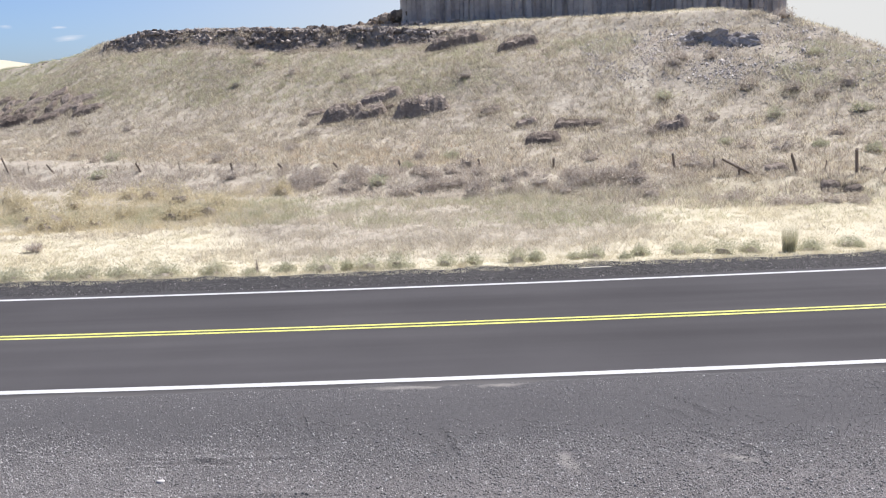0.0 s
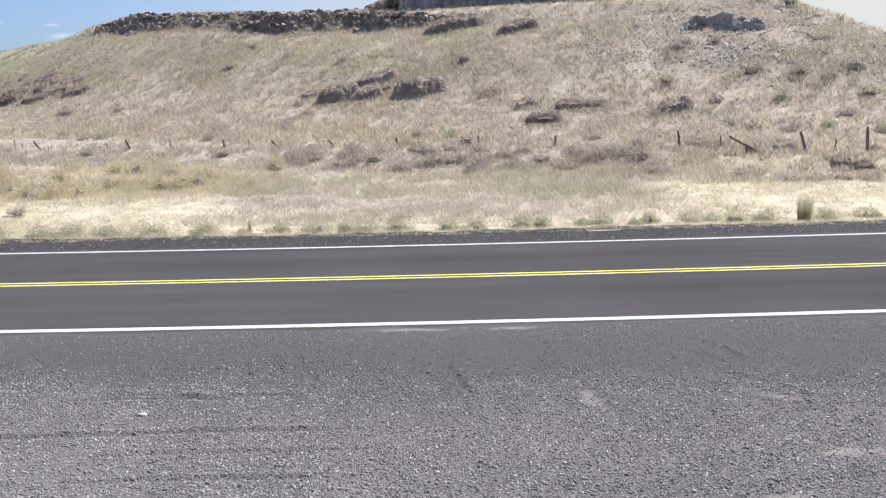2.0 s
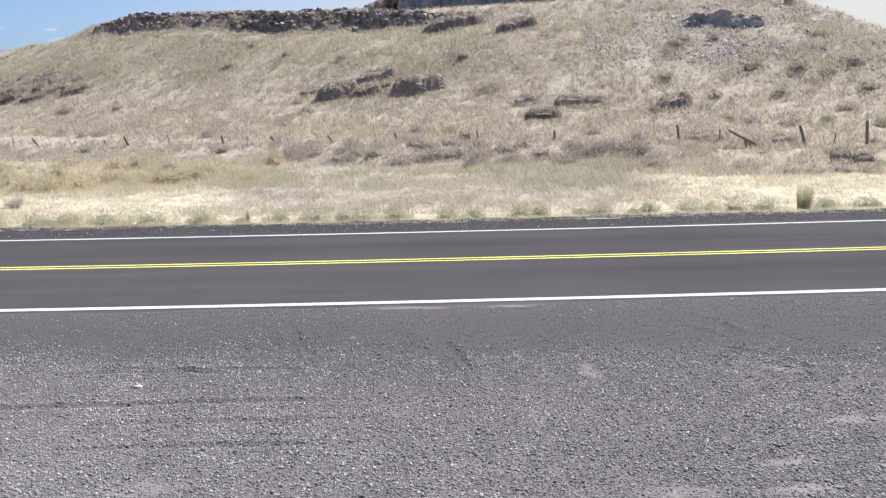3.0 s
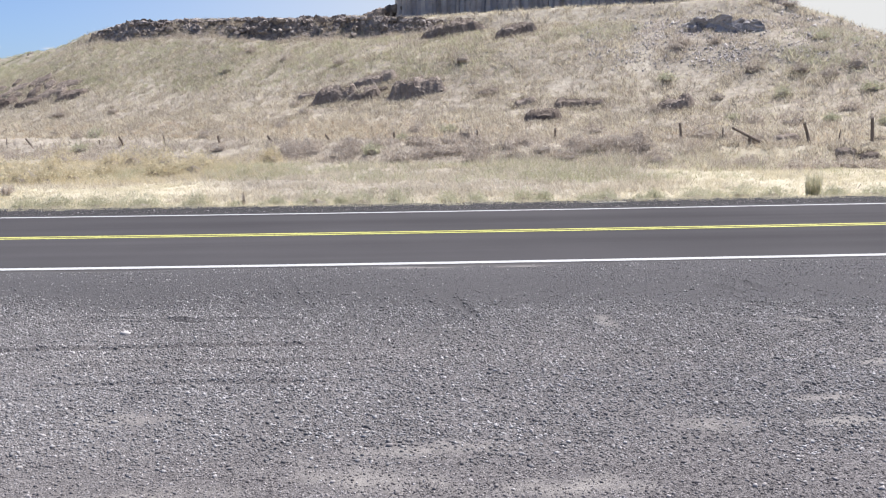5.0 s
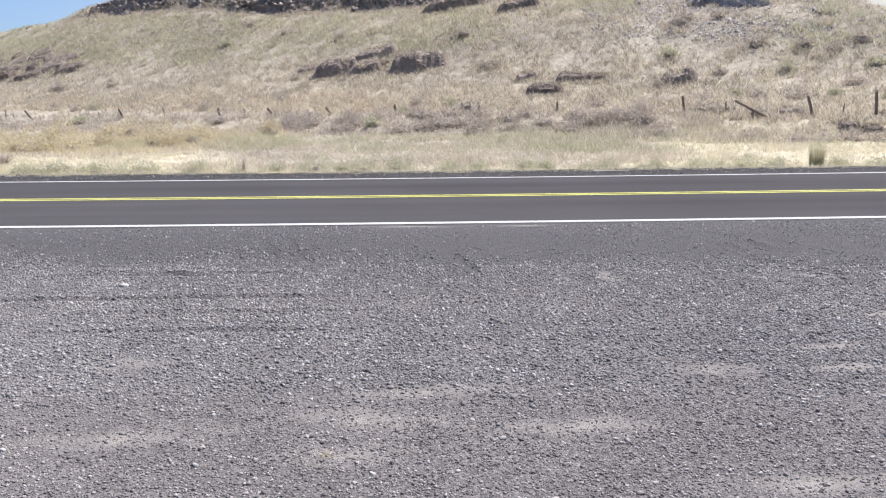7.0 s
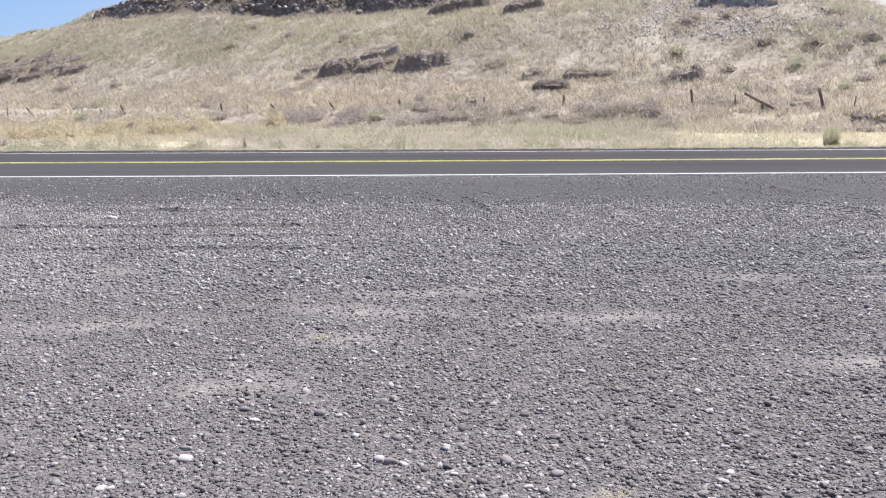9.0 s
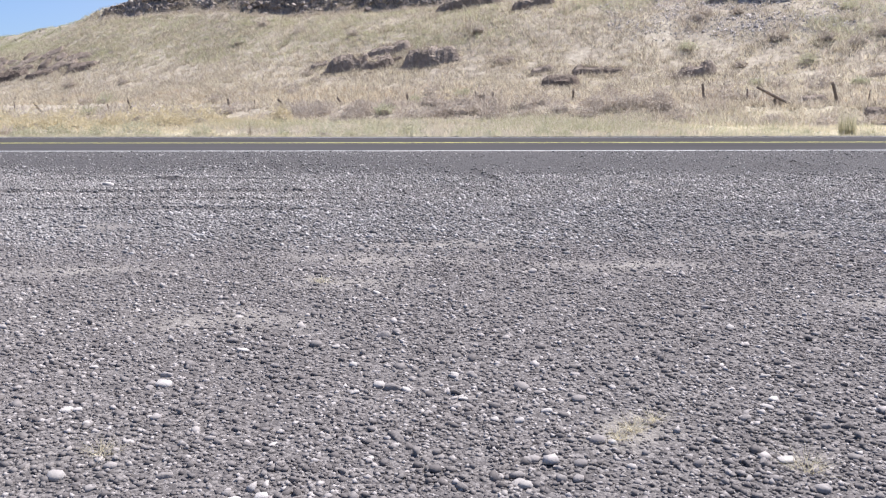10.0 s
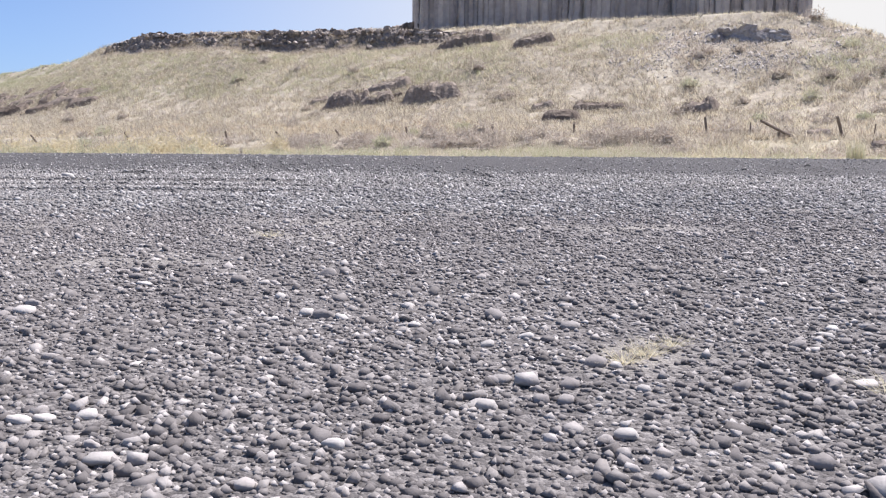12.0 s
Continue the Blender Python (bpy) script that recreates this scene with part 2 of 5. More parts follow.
DUST = [(2.04, 8.45, 0.5, 0.17, 0), (3.24, 9.02, 0.42, 0.11, 4), (3.2, 8.48, 0.55, 0.11, 3), (-3.07, 8.8, 0.5, 0.16, 0), (-0.5, 8.02, 0.8, 0.2, 4), (-0.9, 7.5, 0.75, 0.3, -8), (-2.6, 7.25, 0.8, 0.2, 5),
        (-1.0, 6.9, 0.5, 0.2, 0), (4.2, 11.62, 0.3, 0.1, -30), (1.74, 11.7, 0.15, 0.36, 10), (4.3, 10.0, 0.6, 0.12, 0), (-0.6, 14.4, 0.9, 0.12, 0), (0.95, 14.36, 0.7, 0.1, 0),
        (2.0, 6.4, 0.6, 0.18, 0), (0.6, 7.3, 0.7, 0.2, 6), (0.18, 4.76, 0.22, 0.16, 0), (-1.5, 6.1, 0.6, 0.25, 0)]
zone_ground(M_SOIL, (0.48, 0.435, 0.33))


def fines_zone(mat, colour, near, far):
    """Dark compacted fines along the road's edge, with a ragged inner border."""
    nt = mat.node_tree
    bsdf = nt.nodes["Principled BSDF"]
    old = bsdf.inputs["Base Color"].links[0].from_socket
    geo, xyz = nt.nodes.new("ShaderNodeNewGeometry"), nt.nodes.new("ShaderNodeSeparateXYZ")
    nt.links.new(geo.outputs["Position"], xyz.inputs[0])
    wob = nt.nodes.new("ShaderNodeTexNoise")
    wob.inputs["Scale"].default_value, wob.inputs["Detail"].default_value = 0.8, 8.0
    nt.links.new(geo.outputs["Position"], wob.inputs["Vector"])
    add = nt.nodes.new("ShaderNodeMath")
    add.operation = "MULTIPLY_ADD"
    add.inputs[1].default_value = 3.2
    nt.links.new(wob.outputs[0], add.inputs[0])
    nt.links.new(xyz.outputs[1], add.inputs[2])
    rng = nt.nodes.new("ShaderNodeMapRange")
    for k, v in zip((1, 2, 3, 4), (near + 1.6, far + 1.6, 0.0, 0.8)):
        rng.inputs[k].default_value = v
    nt.links.new(add.outputs[0], rng.inputs[0])
    mix = nt.nodes.new("ShaderNodeMix")
    mix.data_type = "RGBA"
    mix.inputs[7].default_value = (*colour, 1)
    nt.links.new(rng.outputs[0], mix.inputs[0])
    nt.links.new(old, mix.inputs[6])
    nt.links.new(mix.outputs[2], bsdf.inputs["Base Color"])


fines_zone(M_GRAVEL, (0.064, 0.0622, 0.0645), 10.6, 12.6)
# one broad patch that turns the lot paler towards its left
PALE_SIDE = [(-5.0, 7.6, 3.2, 5.0, 10)]
pale_patches(M_STONE, PALE_SIDE, (0.34, 0.317, 0.306), 0.42)
pale_patches(M_CRUSHED, PALE_SIDE, (0.34, 0.324, 0.318), 0.42)
pale_patches(M_GRAVEL, PALE_SIDE, (0.17, 0.162, 0.157), 0.35)
pale_patches(M_GRAVEL, DUST, (0.265, 0.246, 0.225), 0.78)


def lane_wear(mat, edge):
    """Long faint bands of wear along the lanes, and dust blown over the pavement's near edge."""
    nt = mat.node_tree
    bsdf = nt.nodes["Principled BSDF"]
    old = bsdf.inputs["Base Color"].links[0].from_socket
    geo, xyz = nt.nodes.new("ShaderNodeNewGeometry"), nt.nodes.new("ShaderNodeSeparateXYZ")
    nt.links.new(geo.outputs["Position"], xyz.inputs[0])
    values = []
    for scale, detail in (((0.06, 1.1, 1.0), 3.0), ((0.5, 2.6, 1.0), 8.0)):
        mp, nz = nt.nodes.new("ShaderNodeMapping"), nt.nodes.new("ShaderNodeTexNoise")
        mp.inputs["Scale"].default_value = scale
        nz.inputs["Scale"].default_value, nz.inputs["Detail"].default_value = 1.0, detail
        nt.links.new(geo.outputs["Position"], mp.inputs[0])
        nt.links.new(mp.outputs[0], nz.inputs["Vector"])
        values.append(nz.outputs[0])
    tone = nt.nodes.new("ShaderNodeMapRange")
    for k, v in zip((1, 2, 3, 4), (0.3, 0.7, 0.86, 1.14)):
        tone.inputs[k].default_value = v
    nt.links.new(values[0], tone.inputs[0])
    mul = nt.nodes.new("ShaderNodeVectorMath")
    mul.operation = "SCALE"
    nt.links.new(old, mul.inputs[0])
    nt.links.new(tone.outputs[0], mul.inputs["Scale"])
    curve = nt.nodes.new("ShaderNodeMath")
    curve.operation = "MULTIPLY"
    nt.links.new(xyz.outputs[0], curve.inputs[0])
    nt.links.new(xyz.outputs[0], curve.inputs[1])
    off = nt.nodes.new("ShaderNodeMath")
    off.operation = "MULTIPLY_ADD"
    off.inputs[1].default_value = -0.0016
    nt.links.new(curve.outputs[0], off.inputs[0])
    nt.links.new(xyz.outputs[1], off.inputs[2])
    rag = nt.nodes.new("ShaderNodeMath")
    rag.operation = "MULTIPLY_ADD"
    rag.inputs[1].default_value = 0.7
    nt.links.new(values[1], rag.inputs[0])
    nt.links.new(off.outputs[0], rag.inputs[2])
    rng = nt.nodes.new("ShaderNodeMapRange")
    for k, v in zip((1, 2, 3, 4), (edge + 0.1, edge + 0.34, 0.6, 0.0)):
        rng.inputs[k].default_value = v
    nt.links.new(rag.outputs[0], rng.inputs[0])
    mix = nt.nodes.new("ShaderNodeMix")
    mix.data_type = "RGBA"
    mix.inputs[7].default_value = (0.12, 0.114, 0.11, 1)
    nt.links.new(rng.outputs[0], mix.inputs[0])
    nt.links.new(mul.outputs[0], mix.inputs[6])
    nt.links.new(mix.outputs[2], bsdf.inputs["Base Color"])


lane_wear(M_ASPHALT, 14.7)


# ---- shared geometry helpers ----
def lattice_noise(x, y, seed=0):
    """Smooth value noise between -1 and 1, one cell a unit."""
    xi, yi = np.floor(x).astype(np.int64), np.floor(y).astype(np.int64)
    u, v = x - xi, y - yi
    u, v = u * u * (3 - 2 * u), v * v * (3 - 2 * v)

    def corner(a, b):
        h = (a * 374761393 + b * 668265263 + seed * 982451653) & 0x7FFFFFFF
        h = ((h ^ (h >> 13)) * 1274126177) & 0x7FFFFFFF
        return ((h ^ (h >> 16)) & 0xFFFF) / 32767.5 - 1

    top = corner(xi, yi) * (1 - u) + corner(xi + 1, yi) * u
    low = corner(xi, yi + 1) * (1 - u) + corner(xi + 1, yi + 1) * u
    return top * (1 - v) + low * v


def fractal(x, y, size, seed=0, octaves=4):
    out, amp = 0 * x, 1.0
    for k in range(octaves):
        out = out + amp * lattice_noise(x / size * 2**k + 17.3 * k, y / size * 2**k - 9.1 * k, seed + k)
        amp *= 0.5
    return out / 1.9


def smooth(a, b, x):
    t = np.clip((x - a) / (b - a), 0, 1)
    return t * t * (3 - 2 * t)


def mesh_from(name, verts, faces, mat, flat=True):
    """A mesh from arrays of vertices and of equal-sided faces."""
    me = bpy.data.meshes.new(name)
    verts, faces = np.asarray(verts, np.float32), np.asarray(faces, np.int32)
    n, k = faces.shape
    me.vertices.add(len(verts))
    me.vertices.foreach_set("co", verts.ravel())
    me.loops.add(n * k)
    me.loops.foreach_set("vertex_index", faces.ravel())
    me.polygons.add(n)
    me.polygons.foreach_set("loop_start", np.arange(n, dtype=np.int32) * k)
    me.polygons.foreach_set("loop_total", np.full(n, k, np.int32))
    me.update(calc_edges=True)
    me.validate()
    me.polygons.foreach_set("use_smooth", np.full(n, not flat))
    me.materials.append(mat)
    return me


def part(name, me, parent=None, label="", m=None):
    ob = new(name, me)
    if parent is not None:
        ob.parent = parent
    if m is not None:
        ob.matrix_basis = m
    if label:
        tagged(ob, label)
    return ob


def grid_faces(nx, ny):
    i = np.arange((ny - 1) * (nx - 1))
    r, c = i // (nx - 1), i % (nx - 1)
    a = r * nx + c
    return np.stack([a, a + 1, a + nx + 1, a + nx], 1)


def sheet(name, xs, ys, zfun, mat):
    X, Y = np.meshgrid(xs, ys)
    Z = zfun(X, Y)
    return mesh_from(name, np.stack([X, Y, Z], -1).reshape(-1, 3), grid_faces(len(xs), len(ys)), mat, False)


# ---- the lie of the land ----
LOT_A, LOT_B = 0.0406, 0.0071          # fall of the gravel lot
ROAD_Y, ROAD_Z, ROAD_GRADE, ROAD_BEND, LANE = 14.82, 0.706, 0.0064, 0.0016, 3.6


def bend(x):
    return ROAD_BEND * x * x / (1 + (np.abs(x) / 60) ** 2)


def road_z(x):
    return ROAD_Z + ROAD_GRADE * np.clip(x, -120, 120)


def tilt(off):
    """The road's slight rise towards its far side."""
    return 0.0042 * off


def lot_z(x, y):
    return LOT_A * y + LOT_B * x


PROFILE_V = [24, 28, 33, 36, 39, 41.4, 43, 46, 50, 52, 54, 56, 58, 60, 63, 64.6, 66.4, 70, 85, 100, 140, 400]
PROFILE_Z = [0.5, 0.45, 0.75, 0.92, 1.02, 1.66, 1.8, 2.3, 3.0, 3.6, 4.35, 5.3, 6.4, 7.3, 8.4, 8.9, 10.1, 10.4, 12.0, 12.4, 12.5, 12.5]


def hill_z(x, y):
    """The hillside beyond the road, without its fine roughness."""
    v = y + 0.55 * x + 1.2 * lattice_noise(x / 14, y / 14, 5)
    near = smooth(40, 27, y)
    v = v * (1 - near) + np.maximum(y, 0.3 * v + 0.7 * y) * near
    z = np.interp(v, PROFILE_V, PROFILE_Z) + 0.75 * smooth(-9, -19, x) * smooth(-36, -31, x) * smooth(57, 64, v) * smooth(71, 66.5, v)
    z = z - 0.07 * np.maximum(0, v - 68) * smooth(-3, -11, x)
    s = np.maximum(0, x - 18)
    z = z - (0.12 * s + 0.035 * s * s) * smooth(40, 54, y) - 0.09 * np.maximum(0, x - 7) * smooth(60, 74, y)
    z = z - 0.1 * np.maximum(0, -30 - x) * smooth(62, 90, y) - 0.03 * np.maximum(0, y - 100) * smooth(-10, -60, x)
    z = np.maximum(z, -2.0)
    return z + 20.3 * np.exp(-((x + 142) ** 2) / 3600 - (y - 262) ** 2 / 7000)


def ground_z(x, y):
    road_level = road_z(x)
    edge = y - bend(x) - (ROAD_Y + 2 * LANE)
    z = hill_z(x, y)
    z = z + 0.1 * fractal(x, y, 3.0, 11) * smooth(2, 8, edge) + 0.2 * fractal(x, y, 9.0, 21) * smooth(8, 20, edge)
    z = z * smooth(1.8, 6.5, edge) + (road_level - 0.12) * (1 - smooth(1.8, 6.5, edge))
    flat = np.minimum(lot_z(np.clip(x, -80, 80), np.clip(y, -40, 15)), road_level) - 0.25
    return np.where(edge < 0.3, flat, z)


# ---- structure: ground, road, lot ----
def spaced(points):
    return np.unique(np.concatenate([np.linspace(a, b, n) for a, b, n in points]).round(4))


gx = spaced([(-3500, -220, 12), (-220, -50, 68), (-50, 42, 225), (42, 200, 60), (200, 3500, 12)])
gy = spaced([(-3500, -60, 10), (-60, 20, 20), (20, 25, 26), (25, 84, 165), (84, 200, 90), (200, 400, 34), (400, 3500, 12)])
ground = tagged(new("ground", sheet("ground", gx, gy, ground_z, M_SOIL)), "dry rising ground covered in bleached thatch and soil", "ground", kind="structure")

lx = spaced([(-90, -12, 60), (-12, -5, 70), (-5, 7, 140), (7, 14, 50), (14, 90, 40)])
ly = spaced([(-45, 3, 15), (3, 9.2, 42), (9.2, 11.8, 66), (11.8, 12, 3), (12, 13.9, 44), (13.9, 15.2, 34)])


FURROWS = [(3.31, 13.89, 4.25, 12.85, 0.022), (2.85, 13.6, 3.75, 12.9, 0.018), (-2.82, 14.1, -2.0, 12.6, 0.016), (-0.4, 13.4, 0.24, 11.75, 0.015), (5.2, 13.5, 5.9, 13.3, 0.02),
           (5.9, 13.9, 7.2, 13.5, 0.02), (3.7, 12.5, 4.6, 11.5, 0.012), (-4.6, 12.2, -2.9, 11.9, 0.014)]


def lot_surface(x, y):
    z = lot_z(x, y) + 0.012 * fractal(x, y, 1.3, 31) + 0.006 * fractal(x, y, 0.4, 33)
    for gy, x0, x1, deep in ((10.98, -9.0, -1.9, 0.024), (10.4, -3.6, -1.5, 0.014), (9.74, -3.6, -1.7, 0.018), (12.1, -4.6, -2.6, 0.014)):
        run = smooth(x0 - 1, x0, x) * smooth(x1 + 0.8, x1, x)
        d = y - gy - 0.012 * x - 0.03 * lattice_noise(x * 1.5, 0 * x, 37)
        z = z + deep * run * (np.exp(-(((d - 0.09) / 0.06) ** 2)) - np.exp(-((d / 0.05) ** 2)))
    for x0, y0, x1, y1, deep in FURROWS:
        long = math.hypot(x1 - x0, y1 - y0)
        u = ((x - x0) * (x1 - x0) + (y - y0) * (y1 - y0)) / long
        w = ((y - y0) * (x1 - x0) - (x - x0) * (y1 - y0)) / long - 0.06 * np.sin(u * 2) - 0.03 * lattice_noise(u * 2.5, 0 * u, 38)
        run = smooth(-0.2, 0.25, u) * smooth(long + 0.2, long - 0.3, u) * np.clip(0.6 + 0.9 * lattice_noise(u * 3, 0 * u + y0, 39), 0, 1)
        z = z + 1.7 * deep * run * (0.8 * np.exp(-(((w - 0.1) / 0.06) ** 2)) - np.exp(-((w / 0.05) ** 2)))
    off = y - bend(x)
    lip = smooth(12.5, 14.2, off)
    edge = road_z(x) + 0.01 - 0.04 * smooth(14.42, 14.78, off + 0.22 * fractal(x, y, 1.1, 35) + 0.08 * fractal(x, y, 0.25, 36))
    return z * (1 - lip) + edge * lip


X, Y = np.meshgrid(lx, ly)
Yb = np.where(Y > 3, Y + bend(X) * (Y - 3) / 12, Y)
gravel_lot = tagged(new("gravel_lot", mesh_from("gravel_lot", np.stack([X, Yb, lot_surface(X, Yb)], -1).reshape(-1, 3), grid_faces(len(lx), len(ly)), M_GRAVEL, False)),
                    "compacted dark grey gravel turnout beside the highway", "gravel lot", kind="structure")


def strip(name, near, far, lift, mat, depth=0.0, n=240, wobble=0.0):
    """A band that follows the road's bend, between two offsets from its nearer edge line."""
    xs = spaced([(-600, -60, 30), (-60, 60, n), (60, 600, 30)])
    rows = []
    for k, off in enumerate((near, far)):
        w = wobble * (0.6 * lattice_noise(xs * 0.9, 0 * xs, 3 + k) + 0.4 * lattice_noise(xs * 4, 0 * xs, 8 + k))
        rows.append(np.stack([xs, ROAD_Y + off + w + bend(xs), road_z(xs) + tilt(off) + lift], -1))
    lower = [r - (0, 0, depth) for r in rows] if depth else []
    if depth:
        v = np.concatenate([lower[0], rows[0], rows[1], lower[1]])
        f = grid_faces(len(xs), 4)
    else:
        v, f = np.concatenate(rows), grid_faces(len(xs), 2)
    return mesh_from(name, v, f, mat)


road = tagged(new("road", strip("road", -0.42, 2 * LANE + 0.4, 0.0, M_ASPHALT, 0.2, wobble=0.05)), "smooth dark grey asphalt two-lane highway", "road", kind="structure")
for off, half in ((0.0, 0.096), (2 * LANE, 0.08)):
    part("white_edge_line", strip("white_edge_line", off - half, off + half, 0.005, M_WHITE, wobble=0.006), road, "solid white painted edge line")
for off in (LANE - 0.11, LANE + 0.11):
    part("yellow_centre_line", strip("yellow_centre_line", off - 0.055, off + 0.055, 0.005, M_YELLOW, wobble=0.004), road, "solid yellow painted centre line")
shoulder = tagged(new("shoulder", strip("shoulder", 2 * LANE + 0.3, 2 * LANE + 2.3, -0.03, M_SHOULDER, 0.3, wobble=0.3)), "dark crushed gravel shoulder along the far road edge", "shoulder", kind="structure")


# ---- rocks, ledges and the made-up mesa ----
def hull_mesh(name, size, seed, mat=M_BASALT, count=16, box=0.55):
    """A fractured block: the hull of points thrown between a box and an egg."""
    r = random.Random(seed)
    bm = bmesh.new()
    for _ in range(count):
        v = Vector((r.gauss(0, 1), r.gauss(0, 1), r.gauss(0, 1))).normalized()
        k = 1 / max(abs(v.x), abs(v.y), abs(v.z)) * box + (1 - box)
        k *= r.uniform(0.82, 1.0)
        bm.verts.new((v.x * k * size[0], v.y * k * size[1], v.z * k * size[2]))
    out = bmesh.ops.convex_hull(bm, input=bm.verts)
    loose = [g for g in out["geom_interior"] + out["geom_unused"] if isinstance(g, bmesh.types.BMVert)]
    bmesh.ops.delete(bm, geom=list(set(loose)), context="VERTS")
    bmesh.ops.recalc_face_normals(bm, faces=bm.faces)
    me = bpy.data.meshes.new(name)
    bm.to_mesh(me)
    bm.free()
    me.materials.append(mat)
    return me


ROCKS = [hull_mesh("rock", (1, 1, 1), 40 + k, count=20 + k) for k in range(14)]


def gz(x, y):
    return float(ground_z(np.array([float(x)]), np.array([float(y)]))[0])


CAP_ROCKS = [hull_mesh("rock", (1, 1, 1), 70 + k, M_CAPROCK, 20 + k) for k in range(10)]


def rock_piece(parent, r, x, y, z, sx, sy, sz, lean=14, forms=ROCKS):
    m = pose(x, y, z, r.uniform(-lean, lean), r.uniform(-lean, lean), r.uniform(0, 360)) @ Matrix.Diagonal((sx, sy, sz, 1))
    return part("rock", r.choice(forms), parent, m=m)


def crag(u, v, seed):
    """Blocky fracture: a different step for each cell, on cells of two sizes."""
    out = 0 * u
    for k, (a, b, amount) in enumerate(((1.3, 0.8, 0.5), (0.55, 0.4, 0.3), (0.24, 0.2, 0.16))):
        w = u / a + 0.35 * lattice_noise(u * 1.1, v * 1.3, seed + 9 + k)
        q = v / b + 0.35 * lattice_noise(u * 0.9 + 5, v * 1.7, seed + 19 + k)
        out = out + amount * lattice_noise(np.floor(w) * 7.31 + 0.5, np.floor(q) * 5.17 + 0.5, seed + k)
    return out


def mound_mesh(x, y, wide, deep, tall, seed):
    """Bedrock breaking through the slope: a low dome cut into blocks and steps, lying on the ground."""
    us, vs = np.linspace(-1, 1, int(14 + wide * 12)), np.linspace(-1, 1, int(14 + deep * 10))
    U, V = np.meshgrid(us, vs)
    a, b = U * wide * 0.62, V * deep * 0.85
    F = np.where(V < -0.35, (V + 0.35) / 0.65, (V + 0.35) / 1.35)
    out = np.sqrt(np.abs(U) ** 2.3 + np.abs(F) ** 2.3) + 0.28 * fractal(a + x, b + y, 0.55, seed)
    step = crag(a * 2.0 + 3 * x, b * 2.0 + 5 * y, seed)
    h = tall * (0.66 * smooth(0.95, 0.5, out) + 0.3 * step * smooth(1.0, 0.6, out)) - 0.12 * smooth(0.7, 1.0, out)
    b = b + 0.12 * deep * step
    z = ground_z(a + x, b + y) - gz(x, y) + h
    return mesh_from("bedrock", np.stack([a, b, z], -1).reshape(-1, 3), grid_faces(len(us), len(vs)), M_BASALT)


def outcrop(x, y, wide, deep, tall, seed, pieces=7, label="low broken outcrop of dark weathered basalt on the dry slope", core=1.0):
    """A heap of fractured blocks that share one bed, the largest in the middle."""
    r = random.Random(seed)
    ob = tagged(new("rock_outcrop"), label, "rock outcrop", "basalt outcrops")
    ob.matrix_basis = pose(x, y, gz(x, y))
    part("bedrock", mound_mesh(x, y, wide, deep, tall * core, seed), ob)
    for k in range(pieces):
        u = (k + r.uniform(0.1, 0.9)) / pieces * 2 - 1
        h = tall * (1 - 0.75 * abs(u)) * r.uniform(0.4, 0.75)
        px, py = u * wide * 0.45, r.uniform(-0.5, 0.4) * deep
        s = wide / pieces * r.uniform(0.4, 0.8)
        dz = gz(x + px, y + py) - gz(x, y)
        rock_piece(ob, r, px, py, dz + h * 0.3, max(s, 0.08), max(s * 0.8, 0.1), min(h * 0.5, 0.75 * max(s, 0.14)))
    for k in range(pieces):
        px, py = r.uniform(-0.6, 0.6) * wide, -deep * r.uniform(0.3, 0.8)
        s = r.uniform(0.03, 0.09) * wide ** 0.5
        rock_piece(ob, r, px, py, gz(x + px, y + py) - gz(x, y) + s * 0.2, s, s, s * 0.7)
    return ob


OUTCROPS = [(-8.0, 57.6, 1.1, 0.6, 0.42, 4), (-6.2, 56.2, 2.6, 1.1, 1.15, 9), (-4.3, 55.6, 1.9, 0.9, 0.75, 7), (-3.8, 57.4, 2.5, 0.9, 0.75, 8), (-1.3, 54.4, 3.1, 1.1, 1.2, 10),
            (-4.8, 54.3, 0.5, 0.4, 0.2, 3), (-3.2, 55.7, 0.6, 0.4, 0.35, 3), (4.85, 49.5, 1.2, 0.7, 0.55, 5), (5.4, 46.0, 1.7, 0.8, 0.65, 6), (7.1, 48.2, 1.7, 0.8, 0.6, 6),
            (8.3, 48.0, 1.1, 0.6, 0.4, 4), (11.9, 45.8, 1.6, 0.8, 0.78, 6), (14.2, 37.3, 1.1, 0.6, 0.42, 5), (15.6, 34.9, 0.8, 0.5, 0.32, 4), (16.2, 34.4, 0.8, 0.5, 0.28, 4),
            (17.4, 35.9, 0.35, 0.3, 0.22, 3), (-7.8, 53.7, 0.5, 0.4, 0.3, 3), (-8.6, 52.8, 0.5, 0.4, 0.2, 3), (3.0, 52.3, 1.2, 0.6, 0.3, 4), (1.4, 63.3, 3.8, 1.0, 1.1, 10), (5.3, 60.0, 2.4, 0.9, 0.85, 8)]
for k, (x, y, w, d, h, n) in enumerate(OUTCROPS):
    outcrop(x, y, w * 1.05, d, h * 0.95, 500 + k, n + 5)
for k, (x, y, w, d, h, n) in enumerate([(-34.3, 71.9, 3.0, 1.0, 1.0, 9), (-31.4, 70.6, 2.2, 0.8, 0.7, 7), (-30.0, 71.2, 2.0, 0.8, 0.6, 6), (-27.8, 70.1, 2.6, 0.8, 0.7, 7),
                                        (-37.0, 77.0, 2.2, 0.8, 0.5, 6), (-34.3, 75.6, 2.3, 0.8, 0.5, 6), (-29.0, 72.2, 2.4, 0.8, 0.55, 7), (-36.2, 73.2, 2.4, 0.9, 0.8, 7)]):
    outcrop(x, y, w, d * 1.1, h * 1.05, 560 + k, 3 * n, "stepped basalt rubble half buried in dry grass", 0.75)


